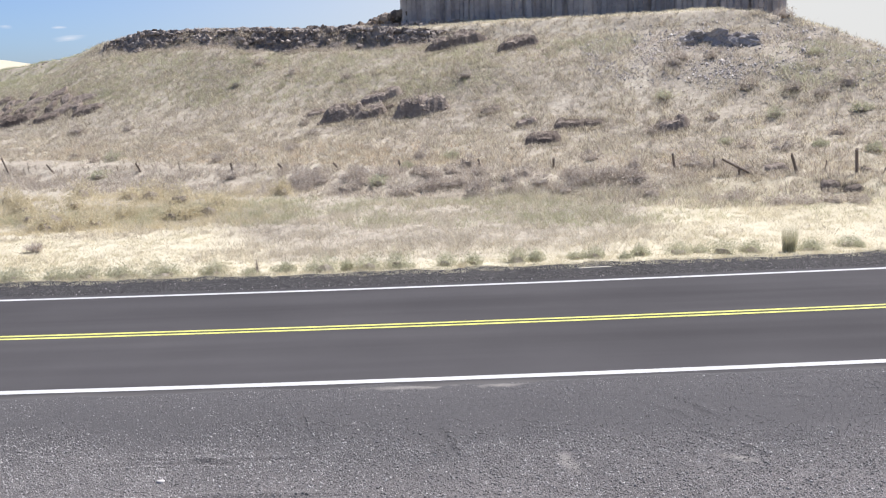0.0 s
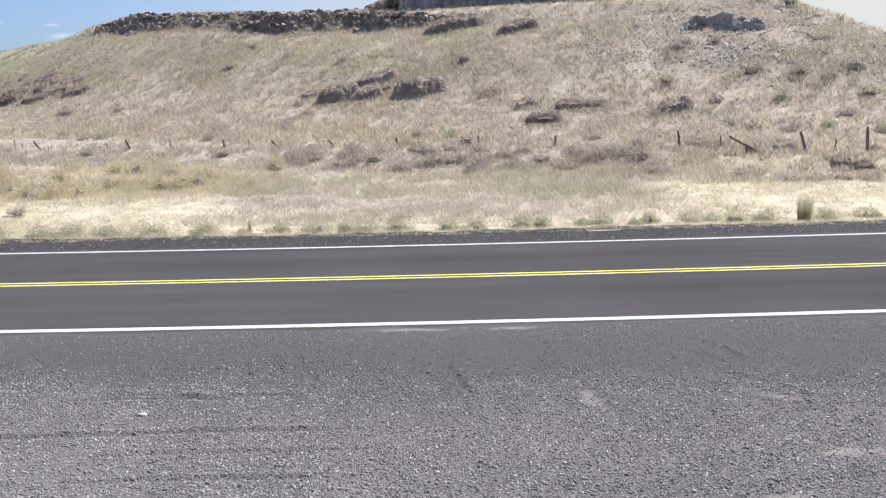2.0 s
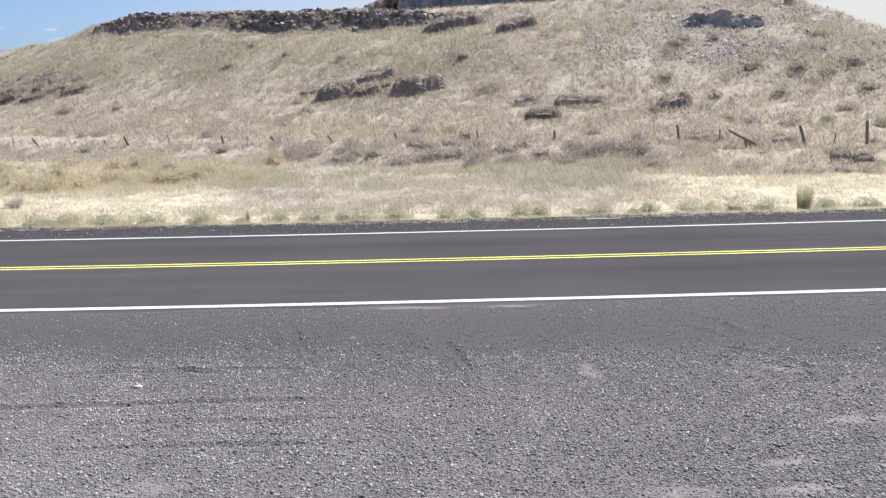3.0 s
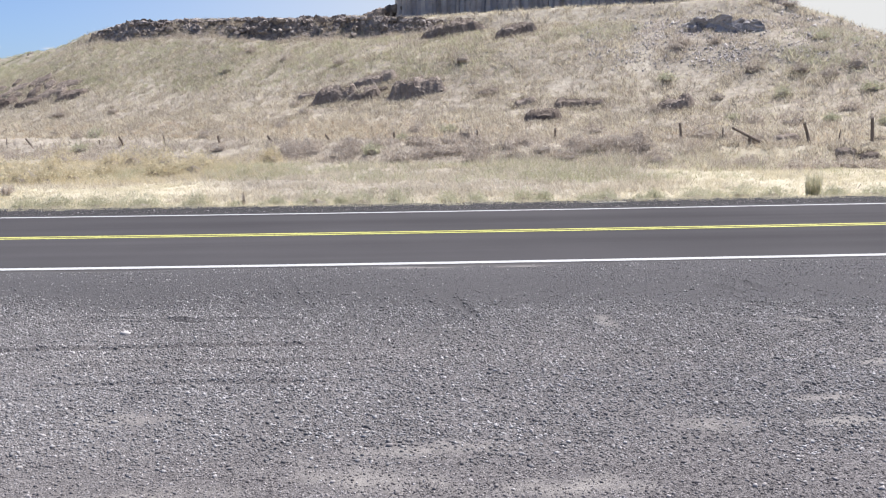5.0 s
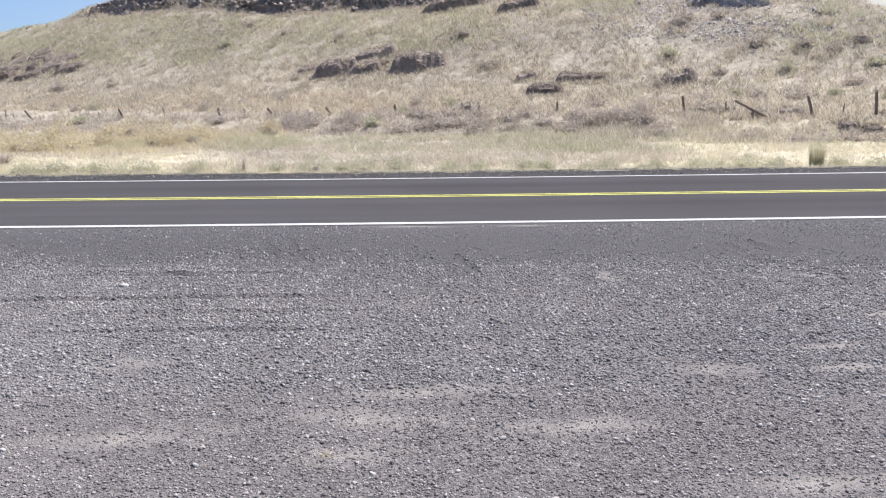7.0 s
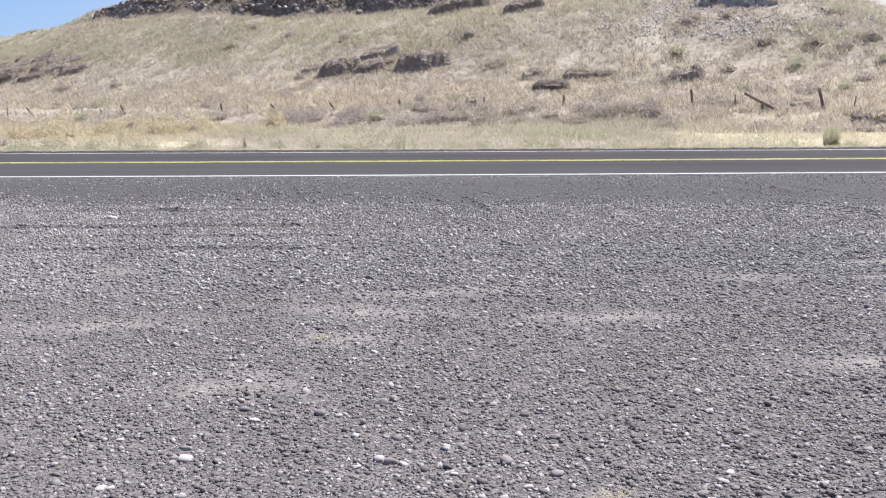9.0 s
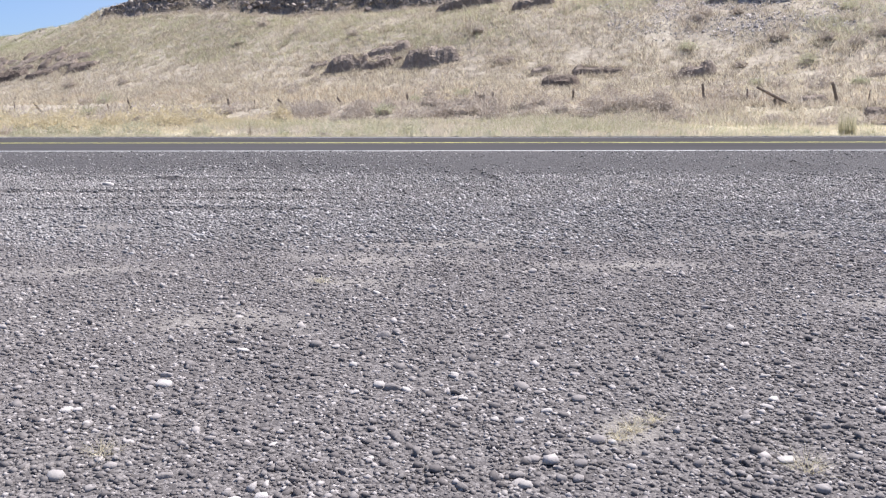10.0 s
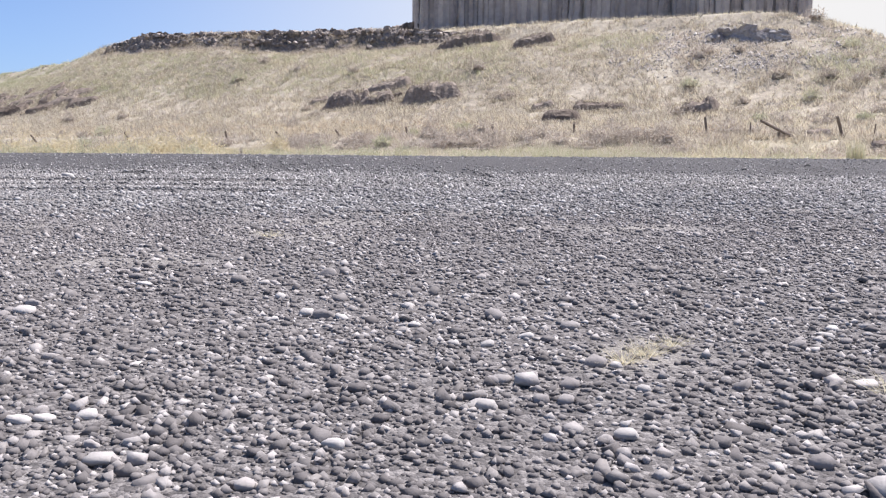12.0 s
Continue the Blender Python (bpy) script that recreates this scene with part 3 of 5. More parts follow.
rubble = random.Random(63)
RUBBLE = []
for k in range(24):
    x = rubble.uniform(-40.5, -27.6)
    f = rubble.random()
    y = (70.6 - 0.5 * (x + 28.5)) * (1 - f) + (73.0 - 0.68 * (x + 28.9)) * f
    w = rubble.uniform(0.5, 1.5)
    RUBBLE.append((x, y, w + 0.8, 1.2, 0.3, 0))
    outcrop(x, y, w, rubble.uniform(0.6, 1.0), rubble.uniform(0.5, 0.85), 620 + k, rubble.randint(5, 9), "stepped basalt rubble half buried in dry grass", 0.8)


def ledge(name, x0, x1, line, base_top, seed, per_metre, label, tiers=4, grain=1.0, sink=0.0):
    """A wall of stacked broken blocks along a line y(x), from its foot to its top."""
    r = random.Random(seed)
    ob = tagged(new(name), label, "rock ledge")
    ob.matrix_basis = pose((x0 + x1) / 2, line((x0 + x1) / 2), 0)
    ox, oy = ob.matrix_basis.translation.xy
    n = int((x1 - x0) * per_metre)
    for k in range(n):
        x = x0 + (x1 - x0) * (k + r.random()) / n
        foot, top = base_top(x)
        cut = 0.92 + 0.1 * noise.noise(Vector((x * 0.45, seed, 0)))
        for t in range(tiers):
            f = (t + r.uniform(-0.2, 0.3)) / (tiers - 1) if tiers > 1 else 0.3
            z = foot + (top - foot) * cut * min(f, 0.95)
            s = grain * (r.uniform(0.16, 0.5) if t else r.uniform(0.3, 0.6))
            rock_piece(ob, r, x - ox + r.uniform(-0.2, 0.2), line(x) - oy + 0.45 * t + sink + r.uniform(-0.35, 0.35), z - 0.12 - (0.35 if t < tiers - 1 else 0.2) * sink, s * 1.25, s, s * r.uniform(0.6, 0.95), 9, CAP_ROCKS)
    return ob


def ledge_face(ob, x0, x1, line, base_top, seed, lean=None, mat=M_BASALT):
    """The broken front of a ledge, from below its foot up and back over its top; lean gives its setback at x."""
    us, hs = np.linspace(x0, x1, int((x1 - x0) / 0.075)), np.linspace(-0.25, 1.5, 46)
    ox, oy = ob.matrix_basis.translation.xy
    spans = np.array([base_top(u) for u in us])
    ys = np.array([line(u) for u in us])
    U, Hh = np.meshgrid(us, hs)
    foot, tall = spans[:, 0][None], (spans[:, 1] - spans[:, 0])[None] * (0.94 + 0.07 * lattice_noise(us * 0.4, 0 * us, seed + 3) + 0.04 * lattice_noise(us * 1.7, 0 * us, seed + 4))[None]
    up, back = np.clip(Hh, -0.3, 1), np.maximum(Hh - 1, 0)
    lean = np.array([lean(u) for u in us])[None]
    step = crag(U, Hh * tall, seed)
    Y = ys[None] + lean * tall * np.maximum(up, 0) + 3.0 * back - 0.5 * step * smooth(1.4, 1.0, Hh) + 0.16 * fractal(U, Hh * tall, 0.5, seed + 5) + 0.1 * fractal(U, Hh * tall, 0.16, seed + 8)
    Z = foot + tall * up + 0.35 * step * smooth(0.1, 0.5, Hh) - 0.9 * back * tall * 0.5
    V = np.stack([U + 0.1 * lattice_noise(U * 3, Hh * 9, seed + 6) - ox, Y - oy, Z], -1).reshape(-1, 3)
    return part("ledge_face", mesh_from("ledge_face", V, grid_faces(len(us), len(hs)), mat), ob)


def ridge_line(x):
    return 65.0 - 0.55 * x + 0.5 * math.sin(x * 0.55) + 0.3 * math.sin(x * 1.7)


def ridge_span(x):
    f = gz(x, ridge_line(x))
    top = float(np.interp(x, [-31, -29.5, -26, -18, -9, -5.8, -1.4, 2.8], [10.3, 10.9, 11.55, 11.3, 10.75, 10.75, 10.05, 9.5]))
    return f, max(top, f + 0.35)


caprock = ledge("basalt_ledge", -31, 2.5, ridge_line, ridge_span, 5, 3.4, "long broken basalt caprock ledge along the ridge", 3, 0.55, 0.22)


def ridge_lean(x):
    """Steep at the two bluffs, and falling back into broken slopes between them."""
    return float(np.interp(x, [-31, -24.5, -22, -16, -14, -10.5, -8.5, -6, -4.5, -1.5, 1], [0.6, 0.7, 1.2, 1.3, 0.6, 0.7, 1.2, 1.0, 0.6, 0.9, 1.4]))


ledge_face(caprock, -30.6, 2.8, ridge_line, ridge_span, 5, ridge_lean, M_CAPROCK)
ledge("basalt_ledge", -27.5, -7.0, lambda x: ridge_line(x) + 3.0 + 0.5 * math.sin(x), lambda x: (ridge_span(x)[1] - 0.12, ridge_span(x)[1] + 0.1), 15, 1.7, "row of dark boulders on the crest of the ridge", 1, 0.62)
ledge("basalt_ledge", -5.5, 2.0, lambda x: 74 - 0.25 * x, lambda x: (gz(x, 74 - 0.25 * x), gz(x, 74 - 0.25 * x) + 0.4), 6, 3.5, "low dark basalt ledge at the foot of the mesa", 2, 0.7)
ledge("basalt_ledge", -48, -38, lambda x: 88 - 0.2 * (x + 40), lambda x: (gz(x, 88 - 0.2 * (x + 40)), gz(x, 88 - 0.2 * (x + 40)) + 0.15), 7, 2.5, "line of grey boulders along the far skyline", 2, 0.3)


def bank_line(x):
    return 54.0 - 0.72 * (x - 15.2) + 0.2 * math.sin(x * 1.7)


def bank_span(x):
    f = gz(x, bank_line(x)) - 0.1
    return f, f + 0.04 + 0.95 * min(1.0, max(0.0, 1.3 - ((x - 16.5) / 1.9) ** 2))


bank_ledge = ledge("basalt_ledge", 14.6, 19.0, bank_line, bank_span, 8, 4.0, "steep dark bank of basalt and soil below the mesa", 2, 0.2, 0.3)
ledge_face(bank_ledge, 14.4, 19.2, bank_line, bank_span, 8, lambda x: 0.8, M_TALUS)


def column_mesh(seed, height):
    """A six-sided basalt column with cross joints, each drum slightly turned and worn."""
    r = random.Random(seed)
    bm = bmesh.new()
    rings, z = [], 0.0
    while z < height:
        step = r.uniform(0.7, 1.6)
        rad, ox, oy = r.uniform(0.88, 1.0), r.uniform(-0.06, 0.06), r.uniform(-0.06, 0.06)
        for zz in (z, min(z + step, height) - 0.05):
            rings.append([bm.verts.new((ox + rad * math.cos(a * math.pi / 3), oy + rad * math.sin(a * math.pi / 3), zz)) for a in range(6)])
        z += step
    for a, b in zip(rings, rings[1:]):
        for k in range(6):
            bm.faces.new((a[k], a[(k + 1) % 6], b[(k + 1) % 6], b[k]))
    bm.faces.new(rings[-1])
    me = bpy.data.meshes.new("column")
    bm.to_mesh(me)
    bm.free()
    me.materials.append(M_COLUMN)
    return me


COLUMNS = [column_mesh(k, 9.0 + 0.4 * (k % 3)) for k in range(9)]
# the mesa is made up: a dark upper ridge stretched upwards into columns
mesa = tagged(new("made_up_cliff"), "dark upper ridge drawn up into a made-up cliff of basalt columns", "cliff")
mesa.matrix_basis = pose(12, 74, 10)
rr = random.Random(9)
for k in range(150):
    u = k / 149
    x = -4.8 + 30.6 * u
    y = 79.2 - 11.5 * u + rr.uniform(-0.3, 0.3) + 0.35 * math.sin(x * 0.9) + 0.45 * (k % 2)
    z = gz(x, y) - 0.6
    if x < -3.0:
        continue
    if x < -2.2:
        z -= 9.0 * (-2.2 - x) * 0.55
    w = rr.uniform(0.3, 0.42)
    part("column", rr.choice(COLUMNS), mesa, m=pose(x - 12, y - 74, z - 10, rr.uniform(-1.2, 1.2), rr.uniform(-1.2, 1.2), rr.uniform(0, 60)) @ Matrix.Diagonal((w, w, 1, 1)))
end = random.Random(12)
for k in range(130):
    u = end.random()
    x = -8.4 + 6.4 * u
    top = 0.35 + 0.9 * u
    y = 79.6 - 0.38 * (x + 4.8) + end.uniform(-0.6, 1.2)
    s = end.uniform(0.22, 0.5)
    rock_piece(mesa, end, x - 12, y - 74, gz(x, y) + top * end.random() ** 0.6 - 10, s * 1.2, s, s, 18)
bm = bmesh.new()
bmesh.ops.create_cube(bm, size=1.0)
for v in bm.verts:
    v.co = Vector((v.co.x * 30, v.co.y * 14, v.co.z * 9))
bmesh.ops.subdivide_edges(bm, edges=bm.edges[:], cuts=6, use_grid_fill=True)
for v in bm.verts:
    v.co += Vector((noise.noise(v.co * 0.3), noise.noise(v.co * 0.3 + Vector((9, 0, 0))), noise.noise(v.co * 0.2 + Vector((0, 9, 0))))) * 0.5
me = bpy.data.meshes.new("cliff_core")
bm.to_mesh(me)
bm.free()
me.materials.append(M_COLUMN)
part("cliff_core", me, mesa, m=pose(2.8, 9.2, 4.6, 0, 0, -19.3))


# ---- shrubs and single plants ----
def plume_mesh(name, r, wide, tall, count, mat, blade=0.05, upright=0.6, hollow=0.15):
    """Many narrow leaves or stems fanning out of one root, with an uneven outline."""
    v = np.empty((count, 3, 3), np.float32)
    a = r.uniform(0, 2 * math.pi, count)
    out = np.sqrt(r.uniform(hollow, 1, count))
    lump = 1 + 0.28 * np.sin(a * 3 + r.uniform(0, 6)) + 0.2 * np.sin(a * 5 + r.uniform(0, 6))
    tip = np.stack([np.cos(a) * out * wide / 2 * lump, np.sin(a) * out * wide / 2 * lump, tall * (1.08 - (1 - upright) * out**2) * r.uniform(0.55, 1.0, count)], -1)
    start = tip * r.uniform(0.05, 0.72, count)[:, None]
    side = np.stack([-np.sin(a + r.normal(0, 0.8, count)), np.cos(a), 0.3 * r.normal(0, 1, count)], -1) * (blade * r.uniform(0.5, 1.2, count) / 2)[:, None]
    v[:, 0], v[:, 1], v[:, 2] = start - side, start + side, tip + r.normal(0, 0.03, (count, 3))
    return mesh_from(name, v.reshape(-1, 3), np.arange(count * 3).reshape(-1, 3), mat)


def bush_mesh(name, r, wide, tall, count, mat, leaf=0.06):
    """A low uneven dome of many small leaves, thicker towards its outside."""
    a, c = r.uniform(0, 2 * math.pi, count), r.uniform(0.02, 1, count)
    lump = 1 + 0.22 * np.sin(a * 3 + r.uniform(0, 6)) + 0.15 * np.sin(a * 5 + 4 * c + r.uniform(0, 6))
    rad = lump * r.uniform(0.25, 1, count) ** 0.4
    s = np.sqrt(1 - c * c)
    p = np.stack([np.cos(a) * s * rad * wide / 2, np.sin(a) * s * rad * wide / 2, c * rad * tall], -1)
    d = r.normal(0, 1, (count, 3)) * (0.8, 0.8, 1.2) + p / (wide / 2) * 0.6
    d /= np.linalg.norm(d, axis=1)[:, None]
    e = np.cross(d, r.normal(0, 1, (count, 3)))
    e /= np.linalg.norm(e, axis=1)[:, None] + 1e-6
    size = leaf * r.uniform(0.6, 1.4, count)[:, None]
    v = np.stack([p - e * size * 0.3, p + e * size * 0.3, p + d * size * 1.6], 1)
    return mesh_from(name, v.reshape(-1, 3), np.arange(count * 3).reshape(-1, 3), mat)


def bunch_mesh(name, r, foot, wide, tall, count, mat, blade=0.012):
    """Upright stems standing close together and fanning a little towards their tips."""
    a, o = r.uniform(0, 2 * math.pi, count), np.sqrt(r.uniform(0, 1, count))
    b = np.stack([np.cos(a) * o * foot / 2, np.sin(a) * o * foot / 2, 0 * a], -1)
    h = tall * r.uniform(0.5, 1.0, count)
    t = np.stack([np.cos(a) * o * wide / 2, np.sin(a) * o * wide / 2, h], -1) + r.normal(0, 0.04, (count, 3)) * (1, 1, 0)
    k = r.uniform(0, math.pi, count)
    e = np.stack([np.cos(k), np.sin(k), 0 * k], -1) * blade / 2
    v = np.stack([b - e, b + e, t], 1)
    return mesh_from(name, v.reshape(-1, 3), np.arange(count * 3).reshape(-1, 3), mat)


def stem_mesh(name, r, wide, tall, count, mat):
    """Thin three-sided branches leaning out of one root."""
    verts, faces = [], []
    for _ in range(count):
        a, o = r.uniform(0, 2 * math.pi), r.uniform(0.2, 0.8) * wide / 2
        top = np.array([math.cos(a) * o, math.sin(a) * o, tall * r.uniform(0.5, 0.85)])
        b = len(verts)
        for p, w in ((np.zeros(3), 0.018), (top * (0.5, 0.5, 0.6), 0.012), (top, 0.004)):
            for k in range(3):
                verts.append(p + w * np.array([math.cos(k * 2.094), math.sin(k * 2.094), 0]))
        for s in (0, 3):
            for k in range(3):
                faces.append((b + s + k, b + s + (k + 1) % 3, b + s + 3 + (k + 1) % 3, b + s + 3 + k))
    return mesh_from(name, verts, faces, mat)


WOODY = [hull_mesh("woody_base", (1, 1, 1), 1200 + k, M_BRUSH, 18, 0.2) for k in range(4)]


def shrub(x, y, wide, tall, mat, label, count=320, group="", blade=0.05, upright=0.6, name="shrub", category="shrub"):
    r = np.random.default_rng(int(abs(x * 131 + y * 977)) % 100000)
    ob = tagged(new(name), label, category, group)
    ob.matrix_basis = pose(x, y, gz(x, y) - 0.03)
    part("foliage", bush_mesh("foliage", r, wide, tall, int(count * 1.5), mat, blade), ob)
    part("woody_base", WOODY[int(abs(x * 10)) % len(WOODY)], ob, m=pose(0, 0, tall * 0.08) @ Matrix.Diagonal((wide * 0.3, wide * 0.3, tall * 0.4, 1)))
    return ob


for x, y, w, h in [(-13.6, 25.3, 0.7, 0.35), (-12.6, 25.2, 0.9, 0.42), (-11.4, 25.25, 0.7, 0.36), (-10.5, 25.2, 0.8, 0.42), (-9.4, 25.15, 0.75, 0.4), (-8.3, 24.95, 1.1, 0.5), (-6.75, 25.3, 0.6, 0.4),
                   (-4.6, 25.3, 0.4, 0.3), (-3.45, 25.15, 0.85, 0.52), (-2.8, 25.3, 0.4, 0.28), (-2.2, 25.35, 0.7, 0.42), (-1.3, 25.45, 0.7, 0.46), (0.1, 25.55, 0.6, 0.36), (0.9, 25.6, 0.5, 0.3), (2.2, 25.7, 0.7, 0.42),
                   (2.8, 25.8, 0.4, 0.3), (4.6, 26.1, 0.6, 0.32), (6.0, 26.2, 0.5, 0.3), (7.2, 26.3, 0.7, 0.34), (8.5, 26.0, 0.8, 0.42), (9.4, 26.0, 0.7, 0.38), (11.2, 26.2, 0.6, 0.3), (12.6, 26.6, 0.7, 0.3)]:
    shrub(x, y, w * 1.3, h * 1.15, M_SAGE, "small grey-green weed bush at the gravel shoulder's edge", 800, "roadside bushes", 0.034, 0.5, "roadside_bush", "bush")
row = np.random.default_rng(52)
for x in np.concatenate([np.linspace(-15.5, -5.2, 17), np.linspace(-4.2, 12.5, 11)]):
    x = float(x + row.uniform(-0.4, 0.4))
    w = row.uniform(0.45, 0.95)
    shrub(x, 25.25 + 0.08 * max(0.0, x) + row.uniform(-0.25, 0.55), w, w * row.uniform(0.32, 0.48), M_SAGE if row.random() < 0.6 else M_PALE, "small grey-green weed bush at the gravel shoulder's edge", 500, "roadside bushes", 0.034, 0.5, "roadside_bush", "bush")
brush_places = np.random.default_rng(12)
for x, y in [(-19.6, 40.6), (-15.0, 34.8), (-16.2, 35.2), (-14.1, 35.4), (-16.6, 37.0), (-13.6, 37.2), (-10.5, 35.9), (-11.3, 36.3), (-9.8, 36.6), (-15.4, 43.2), (-14.2, 42.6), (-12.4, 41.0), (-7.6, 41.4),
             (-18.2, 44.2), (-10.0, 39.0), (-21.6, 43.5), (-18.0, 38.0), (-20.6, 42.2), (-17.3, 41.0)]:
    w = brush_places.uniform(1.1, 1.7)
    shrub(x, y, w, w * brush_places.uniform(0.5, 0.68), M_RABBIT, "yellow-tipped rabbitbrush with a dark woody base", 700, "rabbitbrush", 0.06, 0.8, "rabbitbrush")
shrub(16.8, 44.4, 0.95, 0.62, M_SAGE, "round green-yellow bush on the dry slope", 500, "", 0.05, 0.5)
rr = np.random.default_rng(31)
done = 0
while done < 70:
    x, y = rr.uniform(-40, 27), rr.uniform(37, 70)
    v = y + 0.55 * x
    rich = (0.9 if x > 12 and 46 < v < 62 else 0.0) + (0.6 if 38 < v < 45 else 0.0) + (0.25 if 45 <= v < 63 else 0.0)
    if rr.random() > rich or v > 64:
        continue
    w = rr.uniform(0.6, 1.5)
    shrub(x, y, w, w * rr.uniform(0.38, 0.55), M_BRUSH if rr.random() < 0.72 else M_SAGE, "grey-brown sagebrush among the dry grass", 260, "hillside sagebrush", 0.075, 0.45, "sagebrush")
    done += 1
for x, y, w, h in [(13.0, 33.5, 1.2, 0.4), (13.9, 33.3, 1.2, 0.42), (14.9, 33.2, 1.3, 0.42), (15.8, 32.9, 1.0, 0.35), (8.6, 39.2, 0.8, 0.6), (3.0, 52.0, 1.4, 0.5), (-6.9, 43.6, 1.6, 0.6), (-6.0, 43.2, 1.5, 0.55), (-11.2, 46.6, 1.3, 0.5)]:
    shrub(x, y, w, h, M_BRUSH, "dark twiggy brush on the bank below the fence", 480, "bank brush", 0.05, 0.5, "sagebrush")

bank = np.random.default_rng(45)
for k in range(46):
    x = bank.uniform(-9, 12)
    y = 41.2 - 0.43 * x + bank.uniform(-2.2, 0.6)
    w = bank.uniform(0.7, 1.3)
    shrub(x, y, w, w * bank.uniform(0.35, 0.5), M_BRUSH, "dark twiggy brush on the bank below the fence", 260, "bank brush", 0.06, 0.5, "sagebrush")
shrub(21.2, 55.2, 1.3, 0.6, M_BRUSH, "grey-brown sagebrush among the dry grass", 260, "hillside sagebrush", 0.075, 0.5, "sagebrush")

r = np.random.default_rng(77)
clump = tagged(new("tall_bunchgrass"), "tall upright tan bunchgrass clump beside the shoulder", "grass clump")
clump.matrix_basis = pose(10.36, 25.75, gz(10.36, 25.75) - 0.02)
part("stem_tuft", bunch_mesh("stem_tuft", r, 0.34, 0.5, 0.86, 420, M_OLIVE), clump)
part("seed_head", bunch_mesh("seed_head", r, 0.3, 0.56, 1.04, 240, M_PALE), clump)
stalk = tagged(new("dead_stalk"), "dark dried weed stalk standing at the shoulder", "weed")
stalk.matrix_basis = pose(-5.43, 25.05, gz(-5.43, 25.05) - 0.02)
part("stem", stem_mesh("stem", r, 0.04, 0.72, 1, M_WOOD), stalk)
part("seed_head", plume_mesh("seed_head", r, 0.17, 0.5, 42, M_BRUSH, 0.022, 0.75), stalk)
tumble = tagged(new("tumbleweed"), "brown dried tumbleweed caught in the pale grass", "weed")
tumble.matrix_basis = pose(-14.3, 30.2, gz(-14.3, 30.2))
part("twigs", plume_mesh("twigs", r, 0.9, 0.6, 420, M_BRUSH, 0.02, 0.3, 0.4), tumble)


# ---- the old fence ----
def post_mesh(height, radius, seed, mat=M_WOOD, sides=9):
    """A split or round post with worn, uneven sides and a slanting weathered top."""
    r = random.Random(seed)
    bm = bmesh.new()
    rings = []
    for k in range(7):
        f = k / 6
        ring = []
        for a in range(sides):
            t = 2 * math.pi * a / sides
            rad = radius * (1 - 0.14 * f) * (1 + 0.16 * noise.noise(Vector((math.cos(t) * 2, math.sin(t) * 2, f * 3 + seed))))
            z = f * height + (r.uniform(-0.02, 0.02) + 0.03 * math.cos(t) if k == 6 else 0)
            ring.append(bm.verts.new((rad * math.cos(t) + 0.01 * math.sin(f * 5 + seed), rad * math.sin(t), z)))
        rings.append(ring)
    for a, b in zip(rings, rings[1:]):
        for k in range(sides):
            bm.faces.new((a[k], a[(k + 1) % sides], b[(k + 1) % sides], b[k]))
    bm.faces.new(rings[-1])
    bm.faces.new(rings[0][::-1])
    me = bpy.data.meshes.new("post")
    bm.to_mesh(me)
    bm.free()
    me.materials.append(mat)
    return me


def steel_mesh(height):
    """A T-shaped steel fence post with studs down its face."""
    bm = bmesh.new()
    for sx, sy, ox, oy in ((0.045, 0.008, 0, 0), (0.008, 0.04, 0, 0.02)):
        bmesh.ops.create_cube(bm, size=1.0, matrix=Matrix.Translation((ox, oy, height / 2)) @ Matrix.Diagonal((sx, sy, height, 1)))
    for k in range(int(height / 0.12)):
        bmesh.ops.create_cube(bm, size=1.0, matrix=Matrix.Translation((0, -0.008, 0.1 + k * 0.12)) @ Matrix.Diagonal((0.02, 0.014, 0.02, 1)))
    me = bpy.data.meshes.new("steel_post")
    bm.to_mesh(me)
    bm.free()
    me.materials.append(M_STEEL)
    return me


fence = tagged(new("fence"), "old roadside fence of leaning weathered wooden and thin steel posts", "fence")
fence.matrix_basis = pose(0, 42.9, 1.7)
WOODEN = [(-26.8, -27.1, 2.32), (-23.2, -23.6, 2.07), (-19.7, -20.35, 1.95), (-17.14, -17.45, 2.02), (-11.38, -11.5, 1.98), (-8.2, -8.5, 2.09), (-5.12, -5.4, 2.15),
          (-1.92, -2.06, 2.17), (1.92, 1.75, 2.26), (5.21, 5.1, 2.28), (10.28, 10.18, 2.62), (14.89, 14.6, 2.65), (16.92, 16.83, 2.79)]
THIN = [(-25.29, -25.31, 1.96), (-18.78, -18.82, 1.85), (-14.59, -14.68, 2.0), (-9.96, -9.97, 1.92), (1.06, 1.04, 2.26), (8.59, 8.59, 2.28), (11.79, 11.85, 2.4), (15.77, 15.83, 2.32), (17.74, 17.86, 2.14)]
for k, (x, tx, top) in enumerate(WOODEN + THIN):
    y = 42.9 - 0.43 * x
    foot = gz(x, y) - 0.25
    top += 0.12 if -18 < x < 6 else 0.0
    height = top - foot
    lean = math.degrees(math.atan2(tx - x, height - 0.35))
    me = post_mesh(height, 0.058 if x < 12 else 0.066, k) if k < len(WOODEN) else steel_mesh(height)
    part("post" if k < len(WOODEN) else "steel_post", me, fence, m=pose(x, y - 42.9, foot - 1.7, 0, lean, 20 * (k % 5)))
brace = tagged(new("fallen_post"), "broken wooden fence post fallen slantwise over a stump", "post")
brace.matrix_basis = look((12.98, 36.70, 1.81), (11.93, 36.90, 2.36))
part("log", post_mesh(1.40, 0.06, 51), brace, m=pose(0, 0, 0.1, 180, 0, 0))
stump = tagged(new("post_stump"), "short leaning stump of a broken fence post", "post")
stump.matrix_basis = pose(12.57, 36.85, gz(12.57, 36.85) - 0.1, 0, -6, 0)
